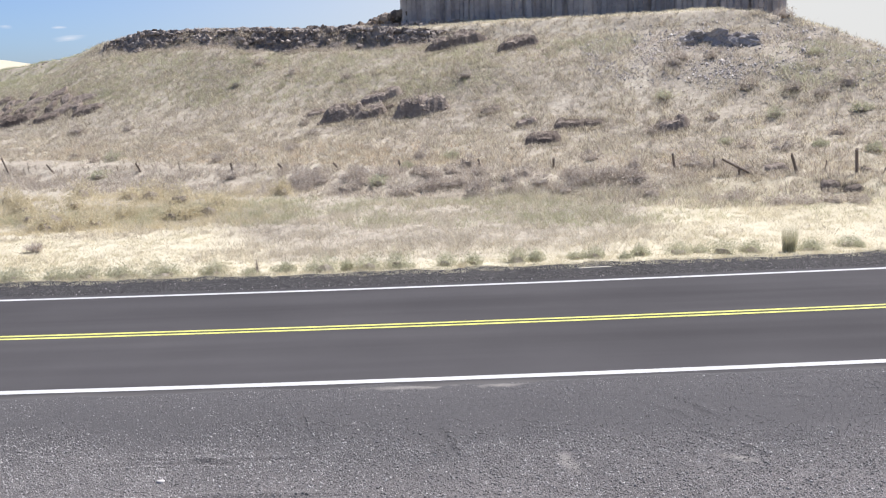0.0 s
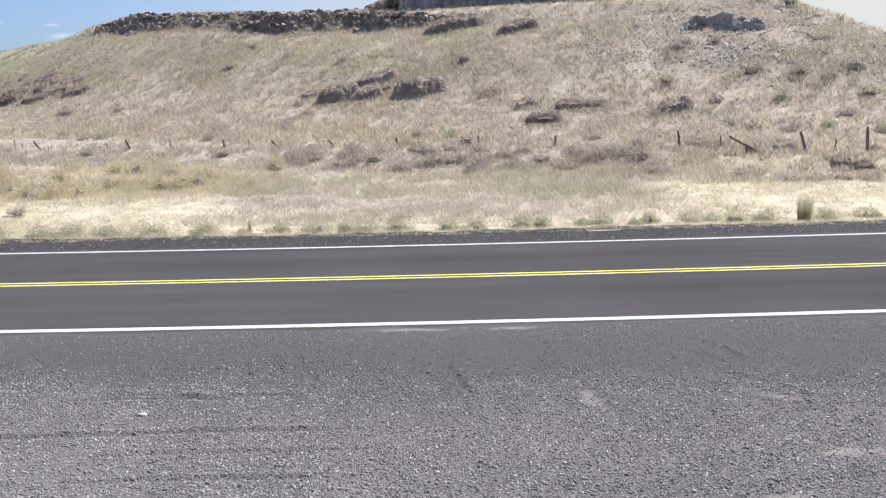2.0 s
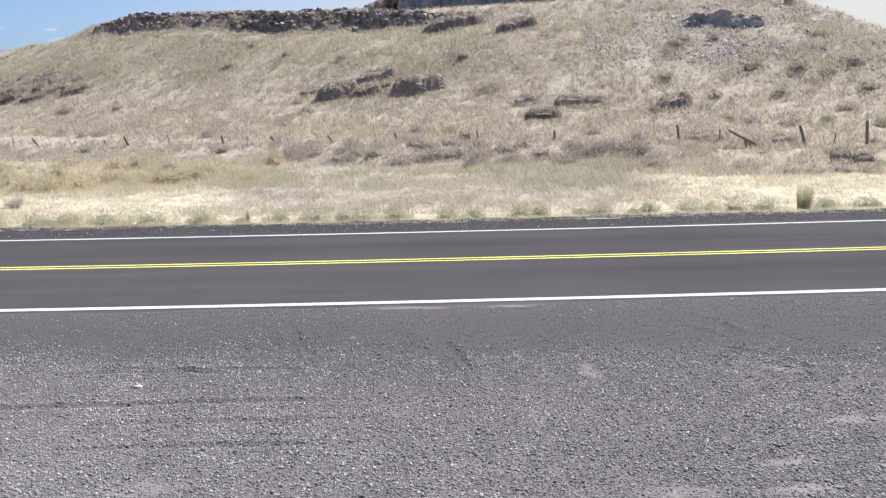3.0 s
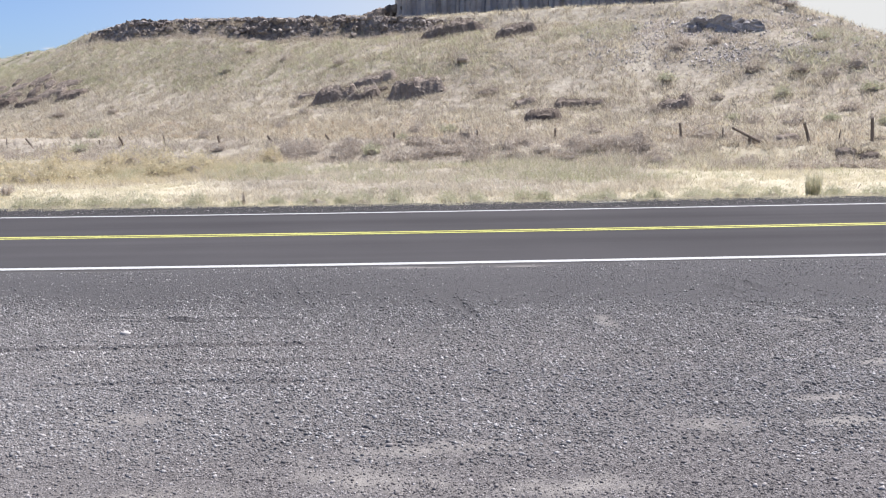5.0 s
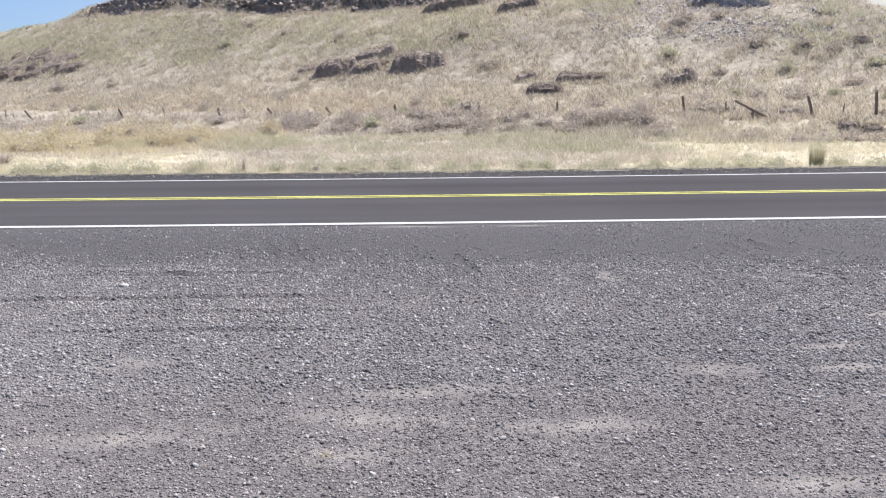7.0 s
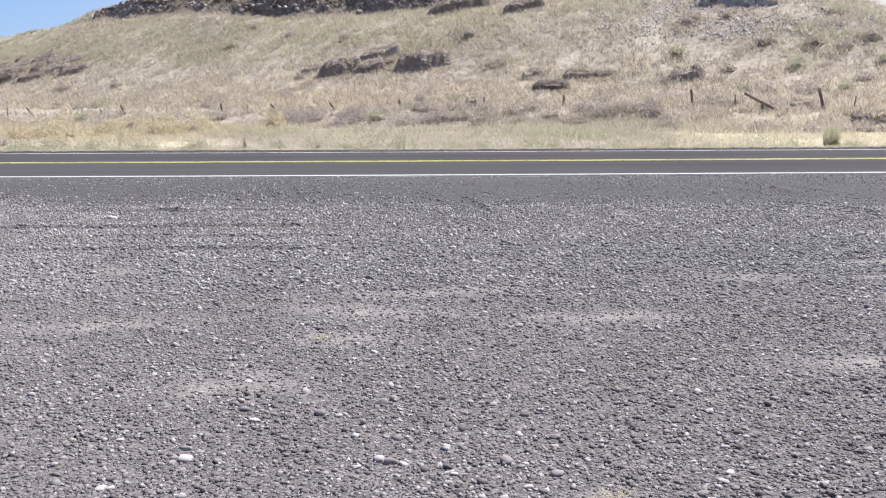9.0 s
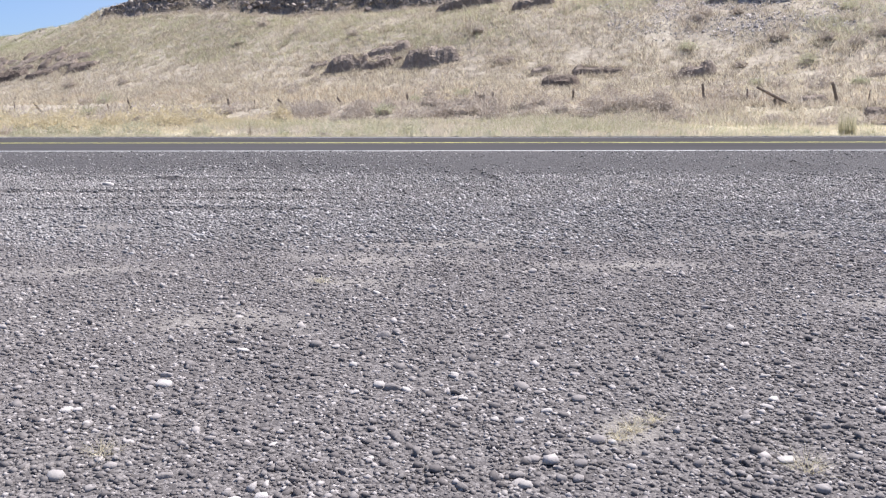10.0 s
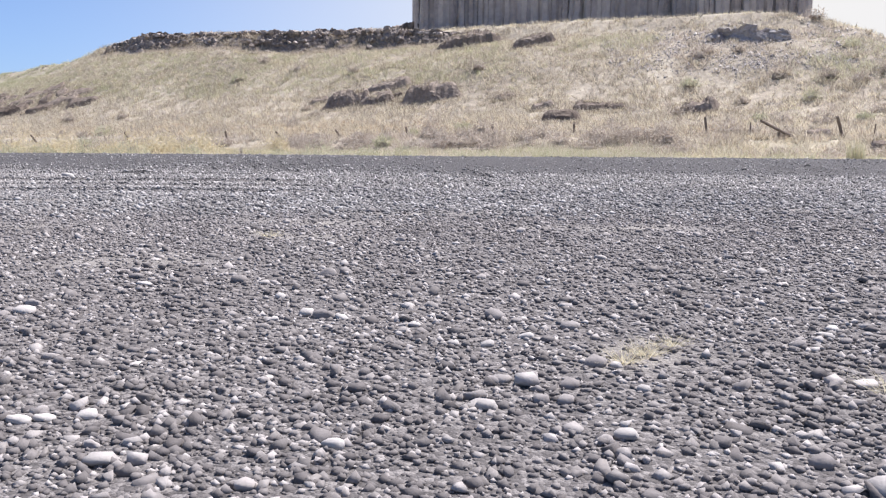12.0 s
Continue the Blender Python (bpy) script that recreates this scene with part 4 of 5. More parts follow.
part("stub", post_mesh(0.42, 0.06, 52), stump)
bm = bmesh.new()
bmesh.ops.create_cube(bm, size=1.0, matrix=Matrix.Diagonal((0.92, 0.06, 0.02, 1)))
bmesh.ops.bevel(bm, geom=bm.edges[:], offset=0.004, segments=1, affect="EDGES")
me = bpy.data.meshes.new("wooden_lath")
bm.to_mesh(me)
bm.free()
me.materials.append(M_LATH)
lath = tagged(new("wooden_lath", me), "thin bleached wooden lath lying on the gravel shoulder", "lath")
lath.matrix_basis = pose(4.2, 23.7, float(road_z(4.2)) + tilt(8.9) - 0.018, 0, 0, 6)


# ---- grass, as joined stuff ----
def tufts(name, x, y, height, radius, per, width, mat, lean=0.9, zfun=ground_z):
    """Grass tufts: blades that fan out of a common root, each a narrow tapering leaf, as one mesh."""
    n = len(x) * per
    x, y, height, radius = (np.repeat(a * np.ones(len(x)), per) for a in (x, y, height, radius))
    a, o = RNG.uniform(0, 2 * math.pi, n), np.sqrt(RNG.uniform(0, 1, n))
    bx, by = x + np.cos(a) * o * radius * 0.6, y + np.sin(a) * o * radius * 0.6
    h = height * RNG.uniform(0.5, 1.1, n)
    z = zfun(bx, by) - 0.03
    turn, w = RNG.uniform(0, math.pi, n), width * RNG.uniform(0.6, 1.3, n) / 2
    dx, dy = np.cos(turn) * w, np.sin(turn) * w
    reach = lean * h * o
    v = np.empty((n, 3, 3), np.float32)
    v[:, 0] = np.stack([bx - dx, by - dy, z], -1)
    v[:, 1] = np.stack([bx + dx, by + dy, z], -1)
    v[:, 2] = np.stack([bx + np.cos(a) * reach + RNG.normal(-0.12, 0.3, n) * h, by + np.sin(a) * reach + RNG.normal(0, 0.3, n) * h, z + h], -1)
    return mesh_from(name, v.reshape(-1, 3), np.arange(n * 3).reshape(n, 3), mat)


def scatter(n, x0, x1, y0, y1, keep):
    """Random places in a rectangle, thinned by the chance that keep gives."""
    x, y = RNG.uniform(x0, x1, n), RNG.uniform(y0, y1, n)
    k = RNG.uniform(0, 1, n) < keep(x, y)
    return x[k], y[k]


def beyond(x, y):
    return y - bend(x) - (ROAD_Y + 2 * LANE)


def view(x, y):
    """Thins the plants outside the stretch of land that lies open to the road."""
    return np.where((x > -0.58 * y - 1) & (x < 0.58 * y + 1), 1.0, 0.06)


def grass(name, label, n, x0, x1, y0, y1, keep, height, radius, per, width, mat, lean=0.95):
    x, y = scatter(n, x0, x1, y0, y1, lambda x, y: keep(x, y) * view(x, y))
    h = height * (1 + 0.45 * fractal(x, y, 1.7, 43)) * RNG.uniform(0.65, 1.25, len(x))
    return tagged(new(name, tufts(name, x, y, h, radius, per, width, mat, lean)), label, "grass", kind="stuff")


def hill_v(x, y):
    return y + 0.55 * x


def bare(x, y):
    """How far loose rubble has taken the grass's place below the mesa."""
    v = hill_v(x, y)
    return smooth(10.5, 13, x) * smooth(25, 22, x) * smooth(57.5, 59.5, v) * smooth(65, 63, v)


def clumps(x, y, size, seed, bias=0.0):
    return np.clip(0.5 + bias + 1.1 * fractal(x, y, size, seed), 0, 1)


grass("verge_grass", "bleached straw-coloured cheatgrass beside the road", 24000, -20, 22, 24, 36,
      lambda x, y: smooth(1.6, 3.0, beyond(x, y) + 0.7 * fractal(x, y, 1.2, 41)) * np.maximum.reduce([smooth(30.4, 28.8, y), smooth(-7.5, -9.5, x) * smooth(33.6, 32, y), 0.9 * smooth(6.5, 9, x) * smooth(35.8, 34.2, y)]) * np.clip(0.5 + clumps(x, y, 1.2, 42), 0, 1) * (1 - 0.6 * smooth(8, 5, np.abs(x)) * smooth(26.2, 27.2, y)), 0.12, 0.24, 16, 0.017, M_PALE)
x = RNG.uniform(-18, 17, 1700)
y = ROAD_Y + 2 * LANE + bend(x) + 2.45 - 0.75 * RNG.uniform(0, 1, len(x)) ** 1.6 + 0.2 * fractal(x, 0 * x, 1.1, 44)
tagged(new("edge_grass", tufts("edge_grass", x, y, 0.1 * RNG.uniform(0.4, 1.4, len(x)), 0.14, 14, 0.014, M_PALE, 0.9, lambda x, y: np.maximum(ground_z(x, y), road_z(x) + tilt(9.2) - 0.03))),
       "ragged straw grass creeping over the edge of the gravel shoulder", "grass", kind="stuff")
grass("straw_grass", "pinkish dry straw grass in the roadside field", 19000, -24, 24, 27, 39,
      lambda x, y: smooth(26.2, 28.5, y) * smooth(39, 36, y) * clumps(x, y, 1.0, 51, 0.1) * np.where((x < -8.3) & (y < 32.3), 0.06, 1.0) * (1 - 0.85 * smooth(6.5, 9, x) * smooth(36, 34, y)), 0.22, 0.25, 16, 0.018, M_STRAW)
grass("olive_grass", "greenish straw grass in a band across the field", 9000, -24, 22, 30.5, 40,
      lambda x, y: smooth(31, 33, y + 0.25 * x) * smooth(39.5, 37.0, y + 0.25 * x) * clumps(x, y, 2.4, 52, 0.0) * (1 - 0.8 * smooth(6, 9, x)), 0.3, 0.25, 16, 0.016, M_OLIVE)
grass("straw_line", "line of pale straw along the foot of the bank", 2600, -4, 12, 32, 40,
      lambda x, y: smooth(0.75, 0.25, np.abs(y + 0.12 * x - 37.0 + 0.4 * fractal(x, y, 2.0, 62))), 0.26, 0.22, 16, 0.016, M_PALE)
grass("yellow_grass", "straw-yellow grass around the rabbitbrush", 6500, -26, -5, 32, 47,
      lambda x, y: smooth(33, 35, y) * smooth(46, 43, y) * smooth(-5, -9, x) * clumps(x, y, 2.0, 61, 0.1), 0.32, 0.25, 15, 0.02, M_RABBIT)
grass("bank_grass", "grey-brown tangled grass on the bank below the fence", 20000, -34, 24, 33, 60,
      lambda x, y: smooth(37.2, 38.6, hill_v(x, y) - 0.12 * x) * smooth(44.5, 42, hill_v(x, y) - 0.12 * x) * clumps(x, y, 1.3, 53, 0.1), 0.3, 0.3, 15, 0.03, M_BRUSH)
grass("bank_straw", "pale straw tufts among the bank's brush", 14000, -34, 24, 33, 60,
      lambda x, y: smooth(36.5, 38.0, hill_v(x, y) - 0.12 * x) * smooth(46, 43, hill_v(x, y) - 0.12 * x) * clumps(x, y, 0.9, 54, 0.05), 0.28, 0.3, 14, 0.028, M_TAN)
grass("russet_grass", "russet dry grass in patches above the fence", 18000, -32, 22, 36, 66,
      lambda x, y: smooth(42.5, 43.5, hill_v(x, y)) * smooth(49, 46.5, hill_v(x, y)) * clumps(x, y, 5.0, 55, 0.06), 0.21, 0.25, 13, 0.028, M_RUST)
grass("hill_grass", "dry tan bunchgrass covering the hillside", 60000, -48, 32, 36, 84,
      lambda x, y: smooth(42, 44, hill_v(x, y)) * smooth(69, 66, hill_v(x, y)) * np.clip(0.15 + clumps(x, y, 0.9, 56), 0, 1) * (1 - 0.45 * bare(x, y)), 0.3, 0.26, 12, 0.034, M_TAN)
grass("hill_straw", "paler straw tufts scattered over the hillside", 24000, -48, 32, 36, 84,
      lambda x, y: smooth(42, 44, hill_v(x, y)) * smooth(66, 63, hill_v(x, y)) * clumps(x, y, 2.6, 57, -0.05) * (1 - 0.85 * bare(x, y)), 0.22, 0.28, 12, 0.03, M_PALE)
grass("hill_olive", "olive-green dry grass on the slope under the ledge", 60000, -52, 12, 52, 104,
      lambda x, y: smooth(54, 57, hill_v(x, y)) * np.maximum(smooth(64.5, 63, hill_v(x, y)), smooth(-30, -33, x) * smooth(78, 72, hill_v(x, y))) * smooth(9, -4, x) * clumps(x, y, 3.0, 58, 0.25), 0.25, 0.28, 12, 0.032, M_OLIVE)
grass("hill_brush", "low grey-brown brush scattered over the slope", 26000, -48, 32, 36, 84,
      lambda x, y: smooth(42, 46, hill_v(x, y)) * smooth(68, 63, hill_v(x, y)) * clumps(x, 1.6 * y, 1.3, 59, -0.16 + 0.16 * smooth(2, 12, x)), 0.3, 0.28, 12, 0.035, M_BRUSH)
grass("sage_patch", "patches of low grey-green sage on the slope below the mesa", 9000, 6, 28, 42, 62,
      lambda x, y: np.maximum(smooth(3.2, 1.2, np.hypot((x - 9.5) / 1.4, y - 57)), smooth(4.5, 2.0, np.hypot((x - 22) / 1.3, y - 48.5))) * clumps(x, y, 1.4, 64, 0.0), 0.28, 0.28, 12, 0.032, M_SAGE)
grass("summit_grass", "bleached grass on the shelf under the mesa", 9000, -12, 30, 52, 84,
      lambda x, y: smooth(65, 67, hill_v(x, y)) * clumps(x, y, 1.4, 60, 0.15), 0.2, 0.25, 10, 0.035, M_PALE)

u = np.linspace(-31, 3, 200)
LEDGE_Y = np.array([ridge_line(k) for k in u])
LEDGE_SPAN = np.array([ridge_span(k) for k in u])


def ledge_height(x, y):
    """The height of the caprock's sloping front over a place in the plan."""
    line, foot, top = (np.interp(x, u, k) for k in (LEDGE_Y, LEDGE_SPAN[:, 0], LEDGE_SPAN[:, 1]))
    return np.where(y < line, ground_z(x, y), np.clip(foot + (y - line) / 1.2, foot, foot + 0.9 * (top - foot))) - 0.02


for name, label, count, tall, mat in (("ledge_grass", "dry grass growing in the cracks of the caprock ledge", 6500, 0.22, M_TAN), ("ledge_brush", "grey-brown brush on the caprock ledge", 2600, 0.34, M_BRUSH)):
    x = RNG.uniform(-30.3, 2.6, count)
    y = np.interp(x, u, LEDGE_Y) + RNG.uniform(-0.9, 2.1, count)
    keep = RNG.uniform(0, 1, count) < clumps(x, 2 * y, 2.2, 90, 0.05)
    x, y = x[keep], y[keep]
    tagged(new(name, tufts(name, x, y, tall * RNG.uniform(0.5, 1.2, len(x)), 0.2, 12, 0.035, mat, 0.9, ledge_height)), label, "grass", kind="stuff")


def outcrop_height(x, y):
    """The ground with the outcrops' low domes on it."""
    up = 0 * x
    for px, py, wide, deep, tall, pieces in OUTCROPS + RUBBLE:
        out = np.hypot((x - px) / (wide * 0.6), (y - py) / (deep * 0.85))
        up = np.maximum(up, 0.6 * tall * smooth(1.0, 0.5, out))
    return ground_z(x, y) + up


x, y = [], []
for px, py, wide, deep, tall, pieces in OUTCROPS + RUBBLE:
    k = int((70 if tall > 0.3 or pieces else 22) * wide + 20)
    x.append(px + wide * RNG.uniform(-0.7, 0.7, k))
    y.append(py + deep * np.where(RNG.uniform(0, 1, k) < 0.4, RNG.uniform(-1.1, -0.7, k), RNG.uniform(-0.1, 1.0, k)))
x, y = np.concatenate(x), np.concatenate(y)
tagged(new("outcrop_grass", tufts("outcrop_grass", x, y, 0.22 * RNG.uniform(0.5, 1.3, len(x)), 0.18, 12, 0.03, M_TAN, 0.9, outcrop_height)), "dry grass crowding round the foot and over the tops of the outcrops", "grass", kind="stuff")

# ---- gravel: loose stones ----
ICO = [hull_mesh("stone_form", (1, 1, 1), 900 + k, M_STONE, 9, 0.35) for k in range(10)]


def stone_field(name, label, x, y, size, forms, mat, flat=0.68, lift=(-0.1, 0.6)):
    """Stones bedded in the lot, each turned and flattened its own way, as one mesh."""
    verts, faces, base = [], [], 0
    pick = RNG.integers(0, len(forms), len(x))
    for f, (fv, ff) in enumerate(forms):
        k = np.nonzero(pick == f)[0]
        if not len(k):
            continue
        n = len(k)
        s = size[k, None] * np.stack([RNG.uniform(0.85, 1.2, n), RNG.uniform(0.72, 1.05, n), flat * RNG.uniform(0.75, 1.25, n)], -1) / 2
        p = fv[None] * s[:, None]
        tx, a = RNG.normal(0, 0.3, n), RNG.uniform(0, 2 * math.pi, n)
        c, d = np.cos(tx)[:, None], np.sin(tx)[:, None]
        py, pz = p[..., 1] * c - p[..., 2] * d, p[..., 1] * d + p[..., 2] * c
        c, d = np.cos(a)[:, None], np.sin(a)[:, None]
        qx, qy = p[..., 0] * c - py * d, p[..., 0] * d + py * c
        z = lot_surface(x[k], y[k]) + s[:, 2] * RNG.uniform(*lift, n)
        verts.append(np.stack([qx + x[k, None], qy + y[k, None], pz + z[:, None]], -1).reshape(-1, 3))
        faces.append((ff[None] + (np.arange(n) * len(fv))[:, None, None] + base).reshape(-1, 3))
        base += n * len(fv)
    return tagged(new(name, mesh_from(name, np.concatenate(verts), np.concatenate(faces), mat, False)), label, "gravel", kind="stuff")


def arrays(me):
    v = np.empty(len(me.vertices) * 3, np.float32)
    me.vertices.foreach_get("co", v)
    f = np.array([tuple(p.vertices) for p in me.polygons], np.int32)
    return v.reshape(-1, 3), f


PEBBLES = [arrays(me) for me in ICO]

OCTA = [(np.array([(1, 0, 0), (-1, 0, 0), (0, 1, 0), (0, -1, 0), (0, 0, 1), (0, 0, -1)], np.float32) * np.random.default_rng(k).uniform(0.8, 1.2, (6, 1)) + np.random.default_rng(k).normal(0, 0.14, (6, 3)),
         np.array([(0, 2, 4), (2, 1, 4), (1, 3, 4), (3, 0, 4), (2, 0, 5), (1, 2, 5), (3, 1, 5), (0, 3, 5)], np.int32)) for k in range(5)]


def chip(seed):
    """A small angular stone: three uneven corners round its middle, a top and a foot."""
    r = np.random.default_rng(seed)
    a = (np.arange(3) + r.uniform(-0.25, 0.25, 3)) * 2 * math.pi / 3
    ring = np.stack([np.cos(a), np.sin(a), r.uniform(-0.2, 0.2, 3)], -1) * r.uniform(0.9, 1.25, (3, 1))
    ends = np.array([[*r.uniform(-0.3, 0.3, 2), r.uniform(0.85, 1.2)], [0, 0, -1]])
    return np.concatenate([ring, ends]).astype(np.float32), np.array([(0, 1, 3), (1, 2, 3), (2, 0, 3), (1, 0, 4), (2, 1, 4), (0, 2, 4)], np.int32)


CHIPS = [chip(k) for k in range(8)]


def dusty(x, y):
    """How bare of stones the ground is: the dust patches."""
    out = 0 * x
    for px, py, a, b, turn in DUST:
        c, d = math.cos(radians(turn)), math.sin(radians(turn))
        u, w = (x - px) * c + (y - py) * d, (y - py) * c - (x - px) * d
        out = np.maximum(out, smooth(1.3, 0.4, np.hypot(u / a, w / b) + 0.5 * fractal(x, y, 0.5, 71)))
    return out


def sizes(n, middle, spread, least, most):
    return np.clip(middle * np.exp(RNG.normal(0, spread, n)), least, most)


def near_lot(x, y):
    return (1 - 0.5 * dusty(x, y)) * np.clip(0.75 + 0.5 * fractal(x, y, 0.7, 72), 0.25, 1)


def lot_half(y):
    """Half the width over which the loose stones of the lot lie."""
    return np.interp(y, [4, 5, 6, 7, 8, 9, 10, 11, 12, 14.6], [1.3, 2.1, 2.65, 3.35, 4.05, 4.85, 5.6, 6.3, 6.9, 8.1])


def fan(n, y0, y1, keep):
    """Random places on the open part of the lot, closer together near its middle."""
    y = RNG.uniform(y0, y1, n)
    x = -0.3 + RNG.uniform(-1, 1, n) * lot_half(y)
    k = RNG.uniform(0, 1, n) < keep(x, y) * (lot_half(y) / lot_half(y1)) ** 0.45
    return x[k], y[k]


x, y = fan(22000, 3.9, 8.6, lambda x, y: near_lot(x, y) * smooth(8.6, 7.0, y))
stone_field("gravel", "rounded grey river gravel, loose and mixed in size", x, y, sizes(len(x), 0.022, 0.42, 0.014, 0.06), PEBBLES, M_STONE, 0.72, (-0.25, 0.22))
x, y = fan(118000, 3.9, 8.8, lambda x, y: smooth(8.8, 7.4, y) * np.clip(0.85 + 0.4 * fractal(x, y, 0.5, 76), 0.5, 1) * (1 - 0.45 * dusty(x, y)))
stone_field("fine_gravel", "small grey gravel filling the gaps between larger stones", x, y, sizes(len(x), 0.0148, 0.4, 0.008, 0.034), OCTA, M_STONE, 0.78, (-0.2, 0.32))
x, y = fan(200000, 7.4, 13.4, lambda x, y: smooth(7.4, 8.8, y) * smooth(13.2, 12.0, y + 0.7 * fractal(x, y, 1.5, 75) + 0.09 * x) * (1 - 0.75 * dusty(x, y)) * np.clip(0.85 + 0.55 * fractal(x, y, 0.9, 73), 0.25, 1))
k = y < 10.1
size = sizes(len(x), 0.0215, 0.38, 0.011, 0.055)
stone_field("gravel", "grey crushed gravel packed into the lot", x[k], y[k], size[k], OCTA, M_CRUSHED, 0.76, (-0.15, 0.4))
stone_field("gravel", "fine grey crushed gravel in the middle of the lot", x[~k], y[~k], size[~k], CHIPS, M_CRUSHED, 0.82, (-0.1, 0.4))
x, y = fan(46000, 11.0, 14.5, lambda x, y: (1 - 0.8 * dusty(x, y)) * np.clip(0.6 + 0.8 * fractal(x, y, 1.0, 74), 0.06, 1) * smooth(11.0, 12.2, y))
stone_field("gravel", "fine dark gravel near the road's edge", x, y, sizes(len(x), 0.018, 0.36, 0.011, 0.045), CHIPS, M_CRUSHED, 0.72, (-0.1, 0.4))
x = RNG.uniform(-14, 16, 2600)
y = ROAD_Y + 2 * LANE + bend(x) + RNG.uniform(0.45, 2.5, len(x))
pieces = stone_field("shoulder_gravel", "loose crushed stone on the far shoulder", x, y, sizes(len(x), 0.03, 0.35, 0.012, 0.07), CHIPS, M_STONE, 0.8)
me = pieces.data
co = np.empty(len(me.vertices) * 3, np.float32)
me.vertices.foreach_get("co", co)
co = co.reshape(-1, 3)
co[:, 2] += road_z(co[:, 0]) + tilt(8.5) - 0.03 - lot_surface(co[:, 0], co[:, 1])
me.vertices.foreach_set("co", co.ravel())

x, y = scatter(52000, 9, 27, 45, 60, lambda x, y: smooth(56, 59, hill_v(x, y)) * smooth(67, 64, hill_v(x, y)) * clumps(x, y, 1.6, 81, 0.05))
pieces = stone_field("talus", "loose grey basalt rubble below the mesa", x, y, sizes(len(x), 0.065, 0.5, 0.03, 0.35), CHIPS, M_TALUS, 1.0)
me = pieces.data
co = np.empty(len(me.vertices) * 3, np.float32)
me.vertices.foreach_get("co", co)
co = co.reshape(-1, 3)
co[:, 2] += ground_z(co[:, 0], co[:, 1]) - lot_surface(co[:, 0], co[:, 1])
me.vertices.foreach_set("co", co.ravel())

# the largest stones, one by one
def cobble_mesh(seed):
    """A water-worn stone: a rounded lump, a little flattened on some sides."""
    bm = bmesh.new()
    bmesh.ops.create_icosphere(bm, subdivisions=1 if seed > 99 else 2, radius=1.0)
    r = random.Random(seed)
    planes = [(Vector((r.gauss(0, 1), r.gauss(0, 1), r.gauss(0, 1))).normalized(), r.uniform(0.5, 0.85)) for _ in range(9)]
    for v in bm.verts:
        for n, d in planes:
            over = v.co.dot(n) - d
            if over > 0:
                v.co -= n * over * 0.9
        v.co *= 1 + 0.12 * noise.noise(v.co * 1.6 + Vector((seed, 0, 0)))
    bmesh.ops.triangulate(bm, faces=bm.faces)
    me = bpy.data.meshes.new("stone")
    bm.to_mesh(me)
    bm.free()
    me.polygons.foreach_set("use_smooth", np.ones(len(me.polygons), bool))
    me.materials.append(M_STONE_ONE)
    return me


COBBLES = [cobble_mesh(k + (100 if k > 2 else 0)) for k in range(12)]
PALE_COBBLES = [cobble_mesh(20 + k) for k in range(3)]
for me in PALE_COBBLES:
    me.materials[0] = M_PALE_STONE
weeds = np.random.default_rng(5)
for wx, wy, wide, tall in ((0.18, 4.78, 0.13, 0.05), (0.12, 4.72, 0.1, 0.04), (0.26, 4.86, 0.1, 0.04), (0.62, 4.5, 0.2, 0.07), (-1.45, 4.6, 0.14, 0.05), (-1.1, 6.9, 0.16, 0.05)):
    weed = tagged(new("dry_weed"), "small dried straw-coloured weed sprouting from the gravel", "weed", "weeds on the lot")
    weed.matrix_basis = pose(wx, wy, float(lot_surface(np.array([wx]), np.array([wy]))[0]) - 0.005)
    part("foliage", bunch_mesh("foliage", weeds, wide * 0.3, wide, tall, 130, M_PALE, 0.0018), weed)
r = random.Random(15)


def lay_stone(x, y, wide, forms):
    s = wide / 2
    z = float(lot_surface(np.array([x]), np.array([y]))[0])
    m = pose(x, y, z + s * 0.14, r.uniform(-12, 12), r.uniform(-12, 12), r.uniform(-35, 35)) @ Matrix.Diagonal((s * r.uniform(1.0, 1.2), s * r.uniform(0.75, 1.0), s * r.uniform(0.55, 0.78), 1))
    part("stone", r.choice(forms), gravel_lot, m=m)


for x, y, wide in [(-0.22, 4.4, 0.045), (-0.36, 5.06, 0.039), (-0.65, 4.57, 0.031), (-0.08, 4.94, 0.043), (-0.66, 5.21, 0.054), (-0.56, 5.16, 0.044), (-0.18, 4.85, 0.038), (0.03, 4.23, 0.05),
                   (-0.46, 4.17, 0.045), (-0.92, 4.32, 0.044), (-0.78, 5.45, 0.046), (-0.75, 5.14, 0.034), (0.12, 4.5, 0.033), (0.58, 4.55, 0.06), (-1.47, 5.24, 0.071), (-1.26, 5.64, 0.051),
                   (0.73, 5.05, 0.049), (0.34, 6.26, 0.055), (-4.02, 11.52, 0.12), (-1.45, 13.15, 0.06), (-1.36, 12.95, 0.05)]:
    lay_stone(x, y, wide, PALE_COBBLES)
for x, y, wide in [(-0.03, 4.52, 0.05), (0.05, 4.69, 0.062), (0.05, 5.05, 0.06), (-0.18, 4.54, 0.042), (-1.16, 4.71, 0.047), (-0.05, 4.42, 0.05), (-1.05, 10.3, 0.07), (-1.0, 10.1, 0.08)]:
    lay_stone(x, y, wide, COBBLES)
for k in range(270):
    y = 4.0 + 4.6 * r.random() ** 1.1 if k < 235 else r.uniform(8.5, 12.6)
    half = float(lot_half(y))
    lay_stone(-0.3 + r.uniform(-half, half), y, min(0.07, 0.036 * math.exp(r.gauss(0, 0.28))), COBBLES if r.random() < 0.72 else PALE_COBBLES)
for me in ICO:
    bpy.data.meshes.remove(me)

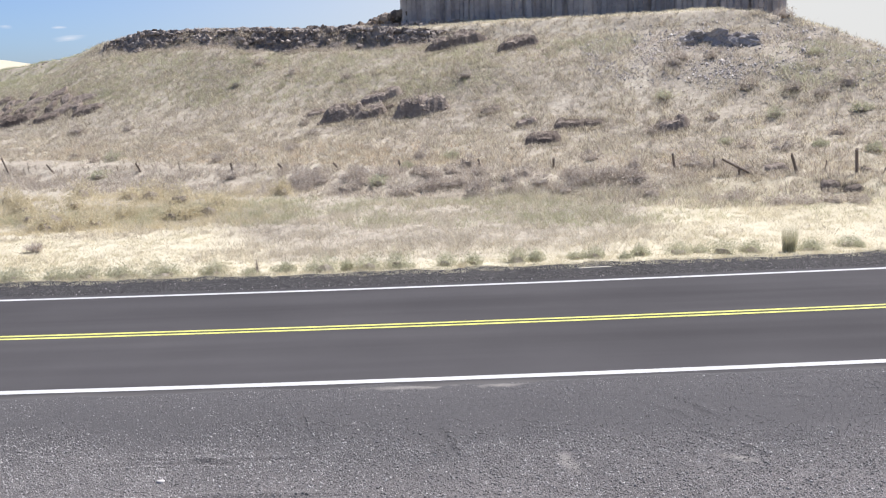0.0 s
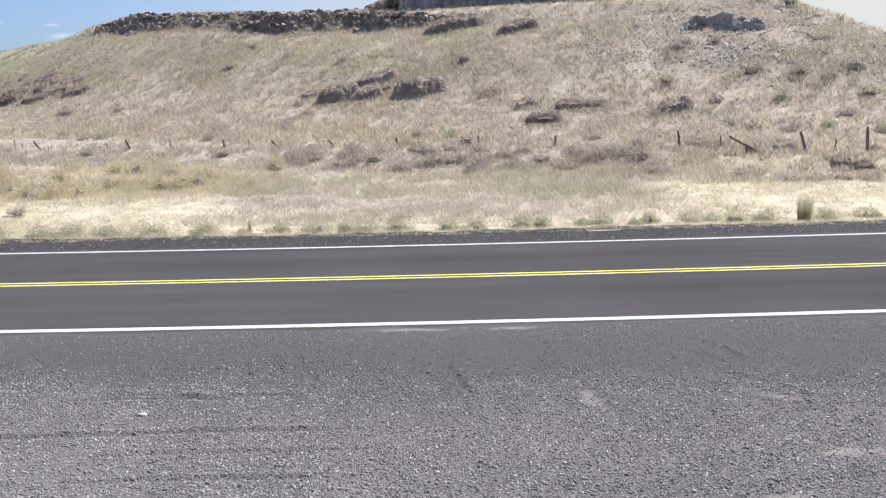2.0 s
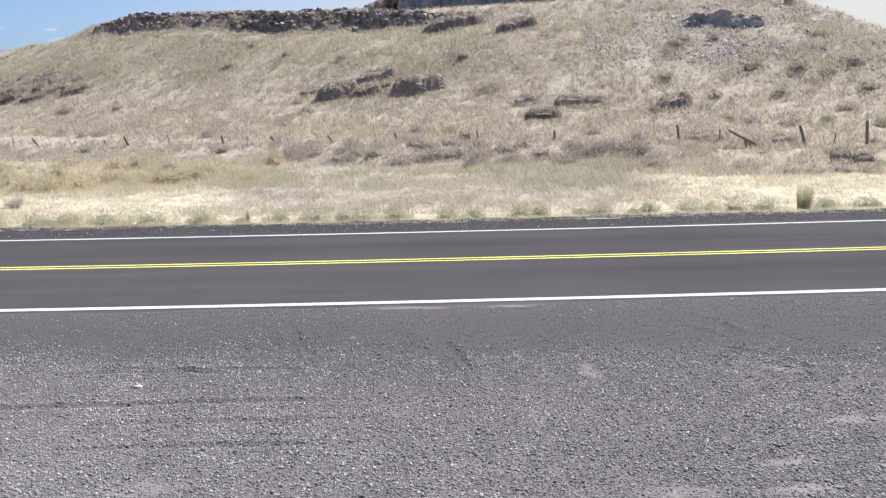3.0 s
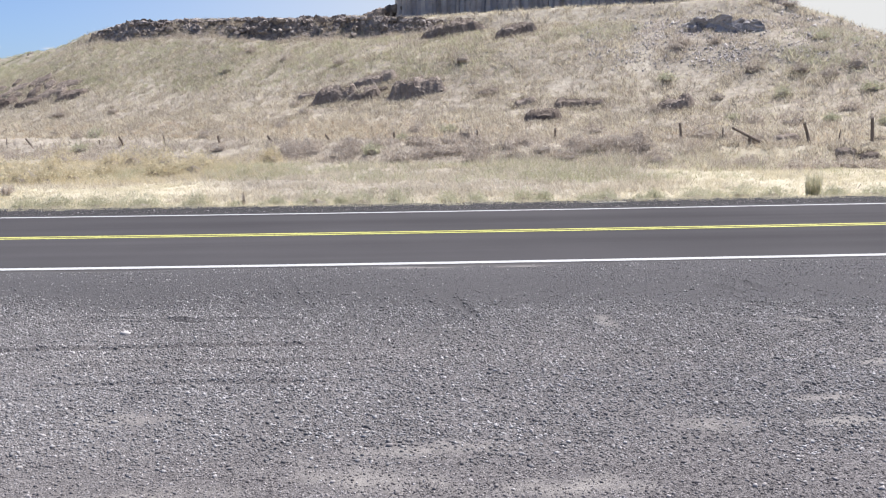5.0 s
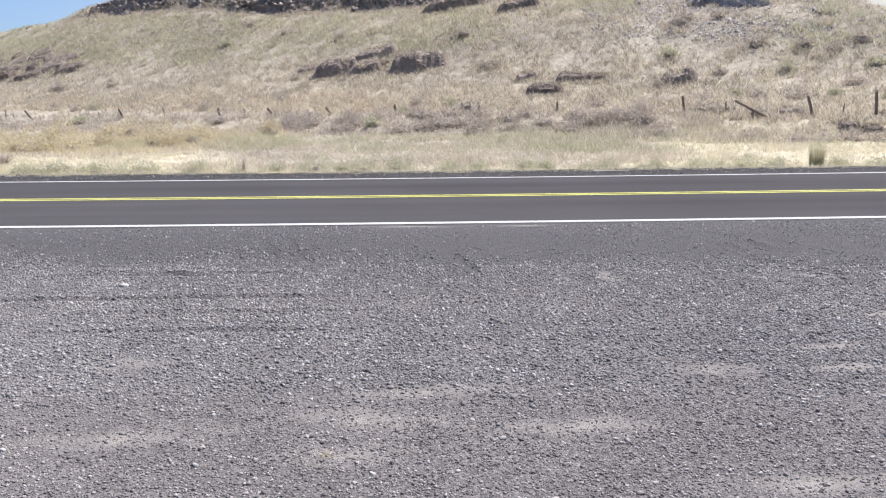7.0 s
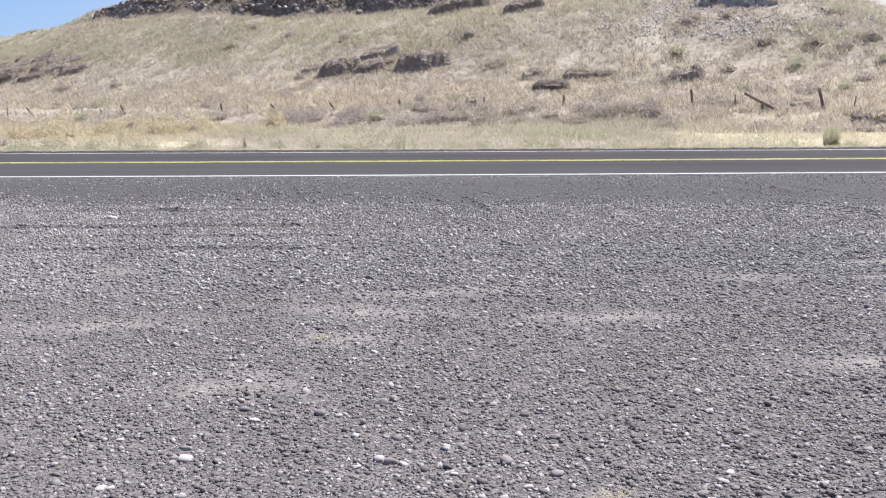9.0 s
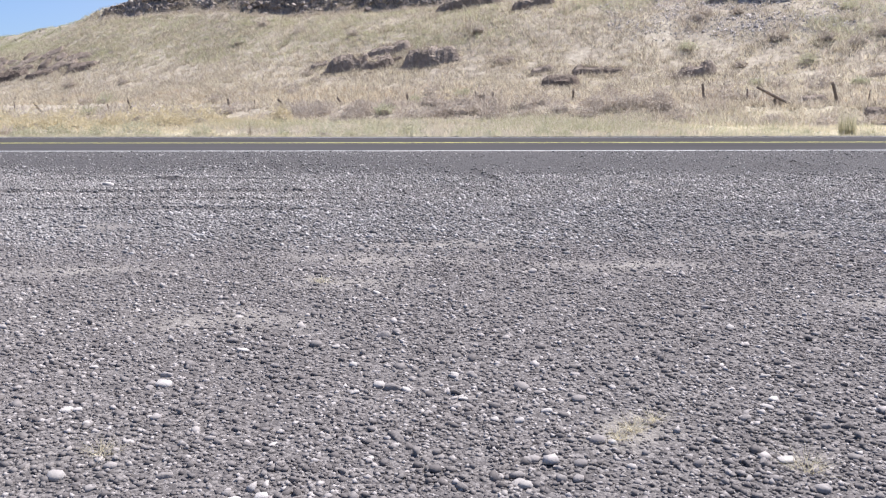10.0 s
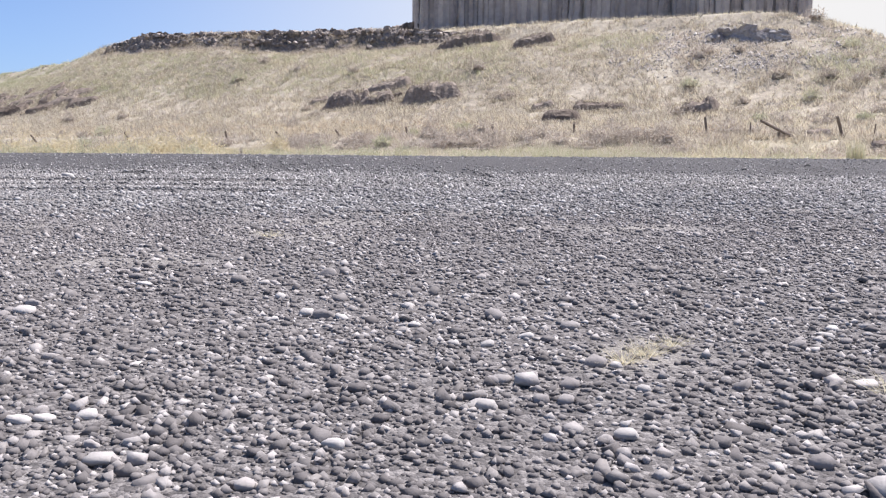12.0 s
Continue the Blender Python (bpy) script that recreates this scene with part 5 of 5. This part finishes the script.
# ---- high thin cloud, far beyond the hills ----
cm = bpy.data.materials.new("thin_cloud")
cm.use_nodes = True
nt = cm.node_tree
nt.nodes.remove(nt.nodes["Principled BSDF"])
tc = nt.nodes.new("ShaderNodeTexCoord")
nz = nt.nodes.new("ShaderNodeTexNoise")
nz.inputs["Scale"].default_value, nz.inputs["Detail"].default_value, nz.inputs["Distortion"].default_value = 0.02, 6.0, 0.6
mp = nt.nodes.new("ShaderNodeMapping")
mp.inputs["Scale"].default_value = (0.5, 1.0, 4.0)
geo = nt.nodes.new("ShaderNodeNewGeometry")
nt.links.new(geo.outputs["Position"], mp.inputs[0])
nt.links.new(mp.outputs[0], nz.inputs["Vector"])
ctr = nt.nodes.new("ShaderNodeVectorMath")
ctr.operation = "LENGTH"
nt.links.new(tc.outputs["Object"], ctr.inputs[0])
fall = nt.nodes.new("ShaderNodeMapRange")
for k, v in zip((1, 2, 3, 4), (0.0, 1.0, 0.62, -0.35)):
    fall.inputs[k].default_value = v
nt.links.new(ctr.outputs["Value"], fall.inputs[0])
add = nt.nodes.new("ShaderNodeMath")
add.operation = "ADD"
add.use_clamp = True
sub = nt.nodes.new("ShaderNodeMath")
sub.operation = "MULTIPLY_ADD"
sub.inputs[1].default_value, sub.inputs[2].default_value = 1.5, -0.85
nt.links.new(nz.outputs[0], sub.inputs[0])
nt.links.new(sub.outputs[0], add.inputs[0])
nt.links.new(fall.outputs[0], add.inputs[1])
tr, em, mx = nt.nodes.new("ShaderNodeBsdfTransparent"), nt.nodes.new("ShaderNodeEmission"), nt.nodes.new("ShaderNodeMixShader")
em.inputs[0].default_value, em.inputs[1].default_value = (0.9, 0.93, 1.0, 1), 0.5
nt.links.new(add.outputs[0], mx.inputs[0])
nt.links.new(tr.outputs[0], mx.inputs[1])
nt.links.new(em.outputs[0], mx.inputs[2])
nt.links.new(mx.outputs[0], nt.nodes["Material Output"].inputs[0])
for x, z, w, h, slant in ((-1024, 167, 75, 15, -4), (-1199, 205, 50, 12, 3), (-1054, 197, 45, 8, -3)):
    X, Z = np.meshgrid(np.linspace(-1, 1, 9), np.linspace(-1, 1, 5))
    ob = new("backdrop_cloud", mesh_from("backdrop_cloud", np.stack([X, 0.03 * X * X, Z], -1).reshape(-1, 3), grid_faces(9, 5), cm, False))
    ob.matrix_basis = pose(x, 2500, z, 0, slant, 0) @ Matrix.Diagonal((w, 60, h, 1))
    tagged(ob, "thin white wisp of high cloud in a blue sky", "cloud", kind="structure")

# added glowing sheet far behind the hills, painting the sky's glare towards the sun
hz = bpy.data.materials.new("painted_sun_glare")
hz.use_nodes = True
nt = hz.node_tree
nt.nodes.remove(nt.nodes["Principled BSDF"])
geo, xyz = nt.nodes.new("ShaderNodeNewGeometry"), nt.nodes.new("ShaderNodeSeparateXYZ")
nt.links.new(geo.outputs["Position"], xyz.inputs[0])
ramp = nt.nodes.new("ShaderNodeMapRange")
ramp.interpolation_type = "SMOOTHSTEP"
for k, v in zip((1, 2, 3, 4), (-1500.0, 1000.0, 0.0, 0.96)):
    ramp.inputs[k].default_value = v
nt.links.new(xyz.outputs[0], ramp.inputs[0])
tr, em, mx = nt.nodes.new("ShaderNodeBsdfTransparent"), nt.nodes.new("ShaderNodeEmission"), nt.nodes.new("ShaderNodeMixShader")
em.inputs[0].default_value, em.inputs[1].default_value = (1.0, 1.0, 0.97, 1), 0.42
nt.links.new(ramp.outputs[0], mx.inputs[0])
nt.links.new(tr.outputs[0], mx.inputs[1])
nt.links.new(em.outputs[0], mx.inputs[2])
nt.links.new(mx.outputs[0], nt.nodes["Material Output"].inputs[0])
glare_sheet = sheet("backdrop_haze", np.linspace(-1500, 3200, 36), np.linspace(0, 1, 6), lambda x, y: -60 + 900 * y, hz)
hv = np.empty(len(glare_sheet.vertices) * 3, np.float32)
glare_sheet.vertices.foreach_get("co", hv)
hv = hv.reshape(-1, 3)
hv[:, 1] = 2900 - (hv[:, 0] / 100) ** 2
glare_sheet.vertices.foreach_set("co", hv.ravel())
tagged(new("backdrop_haze", glare_sheet), "glowing sheet painting the sky's white glare towards the sun", "sky haze", kind="structure")
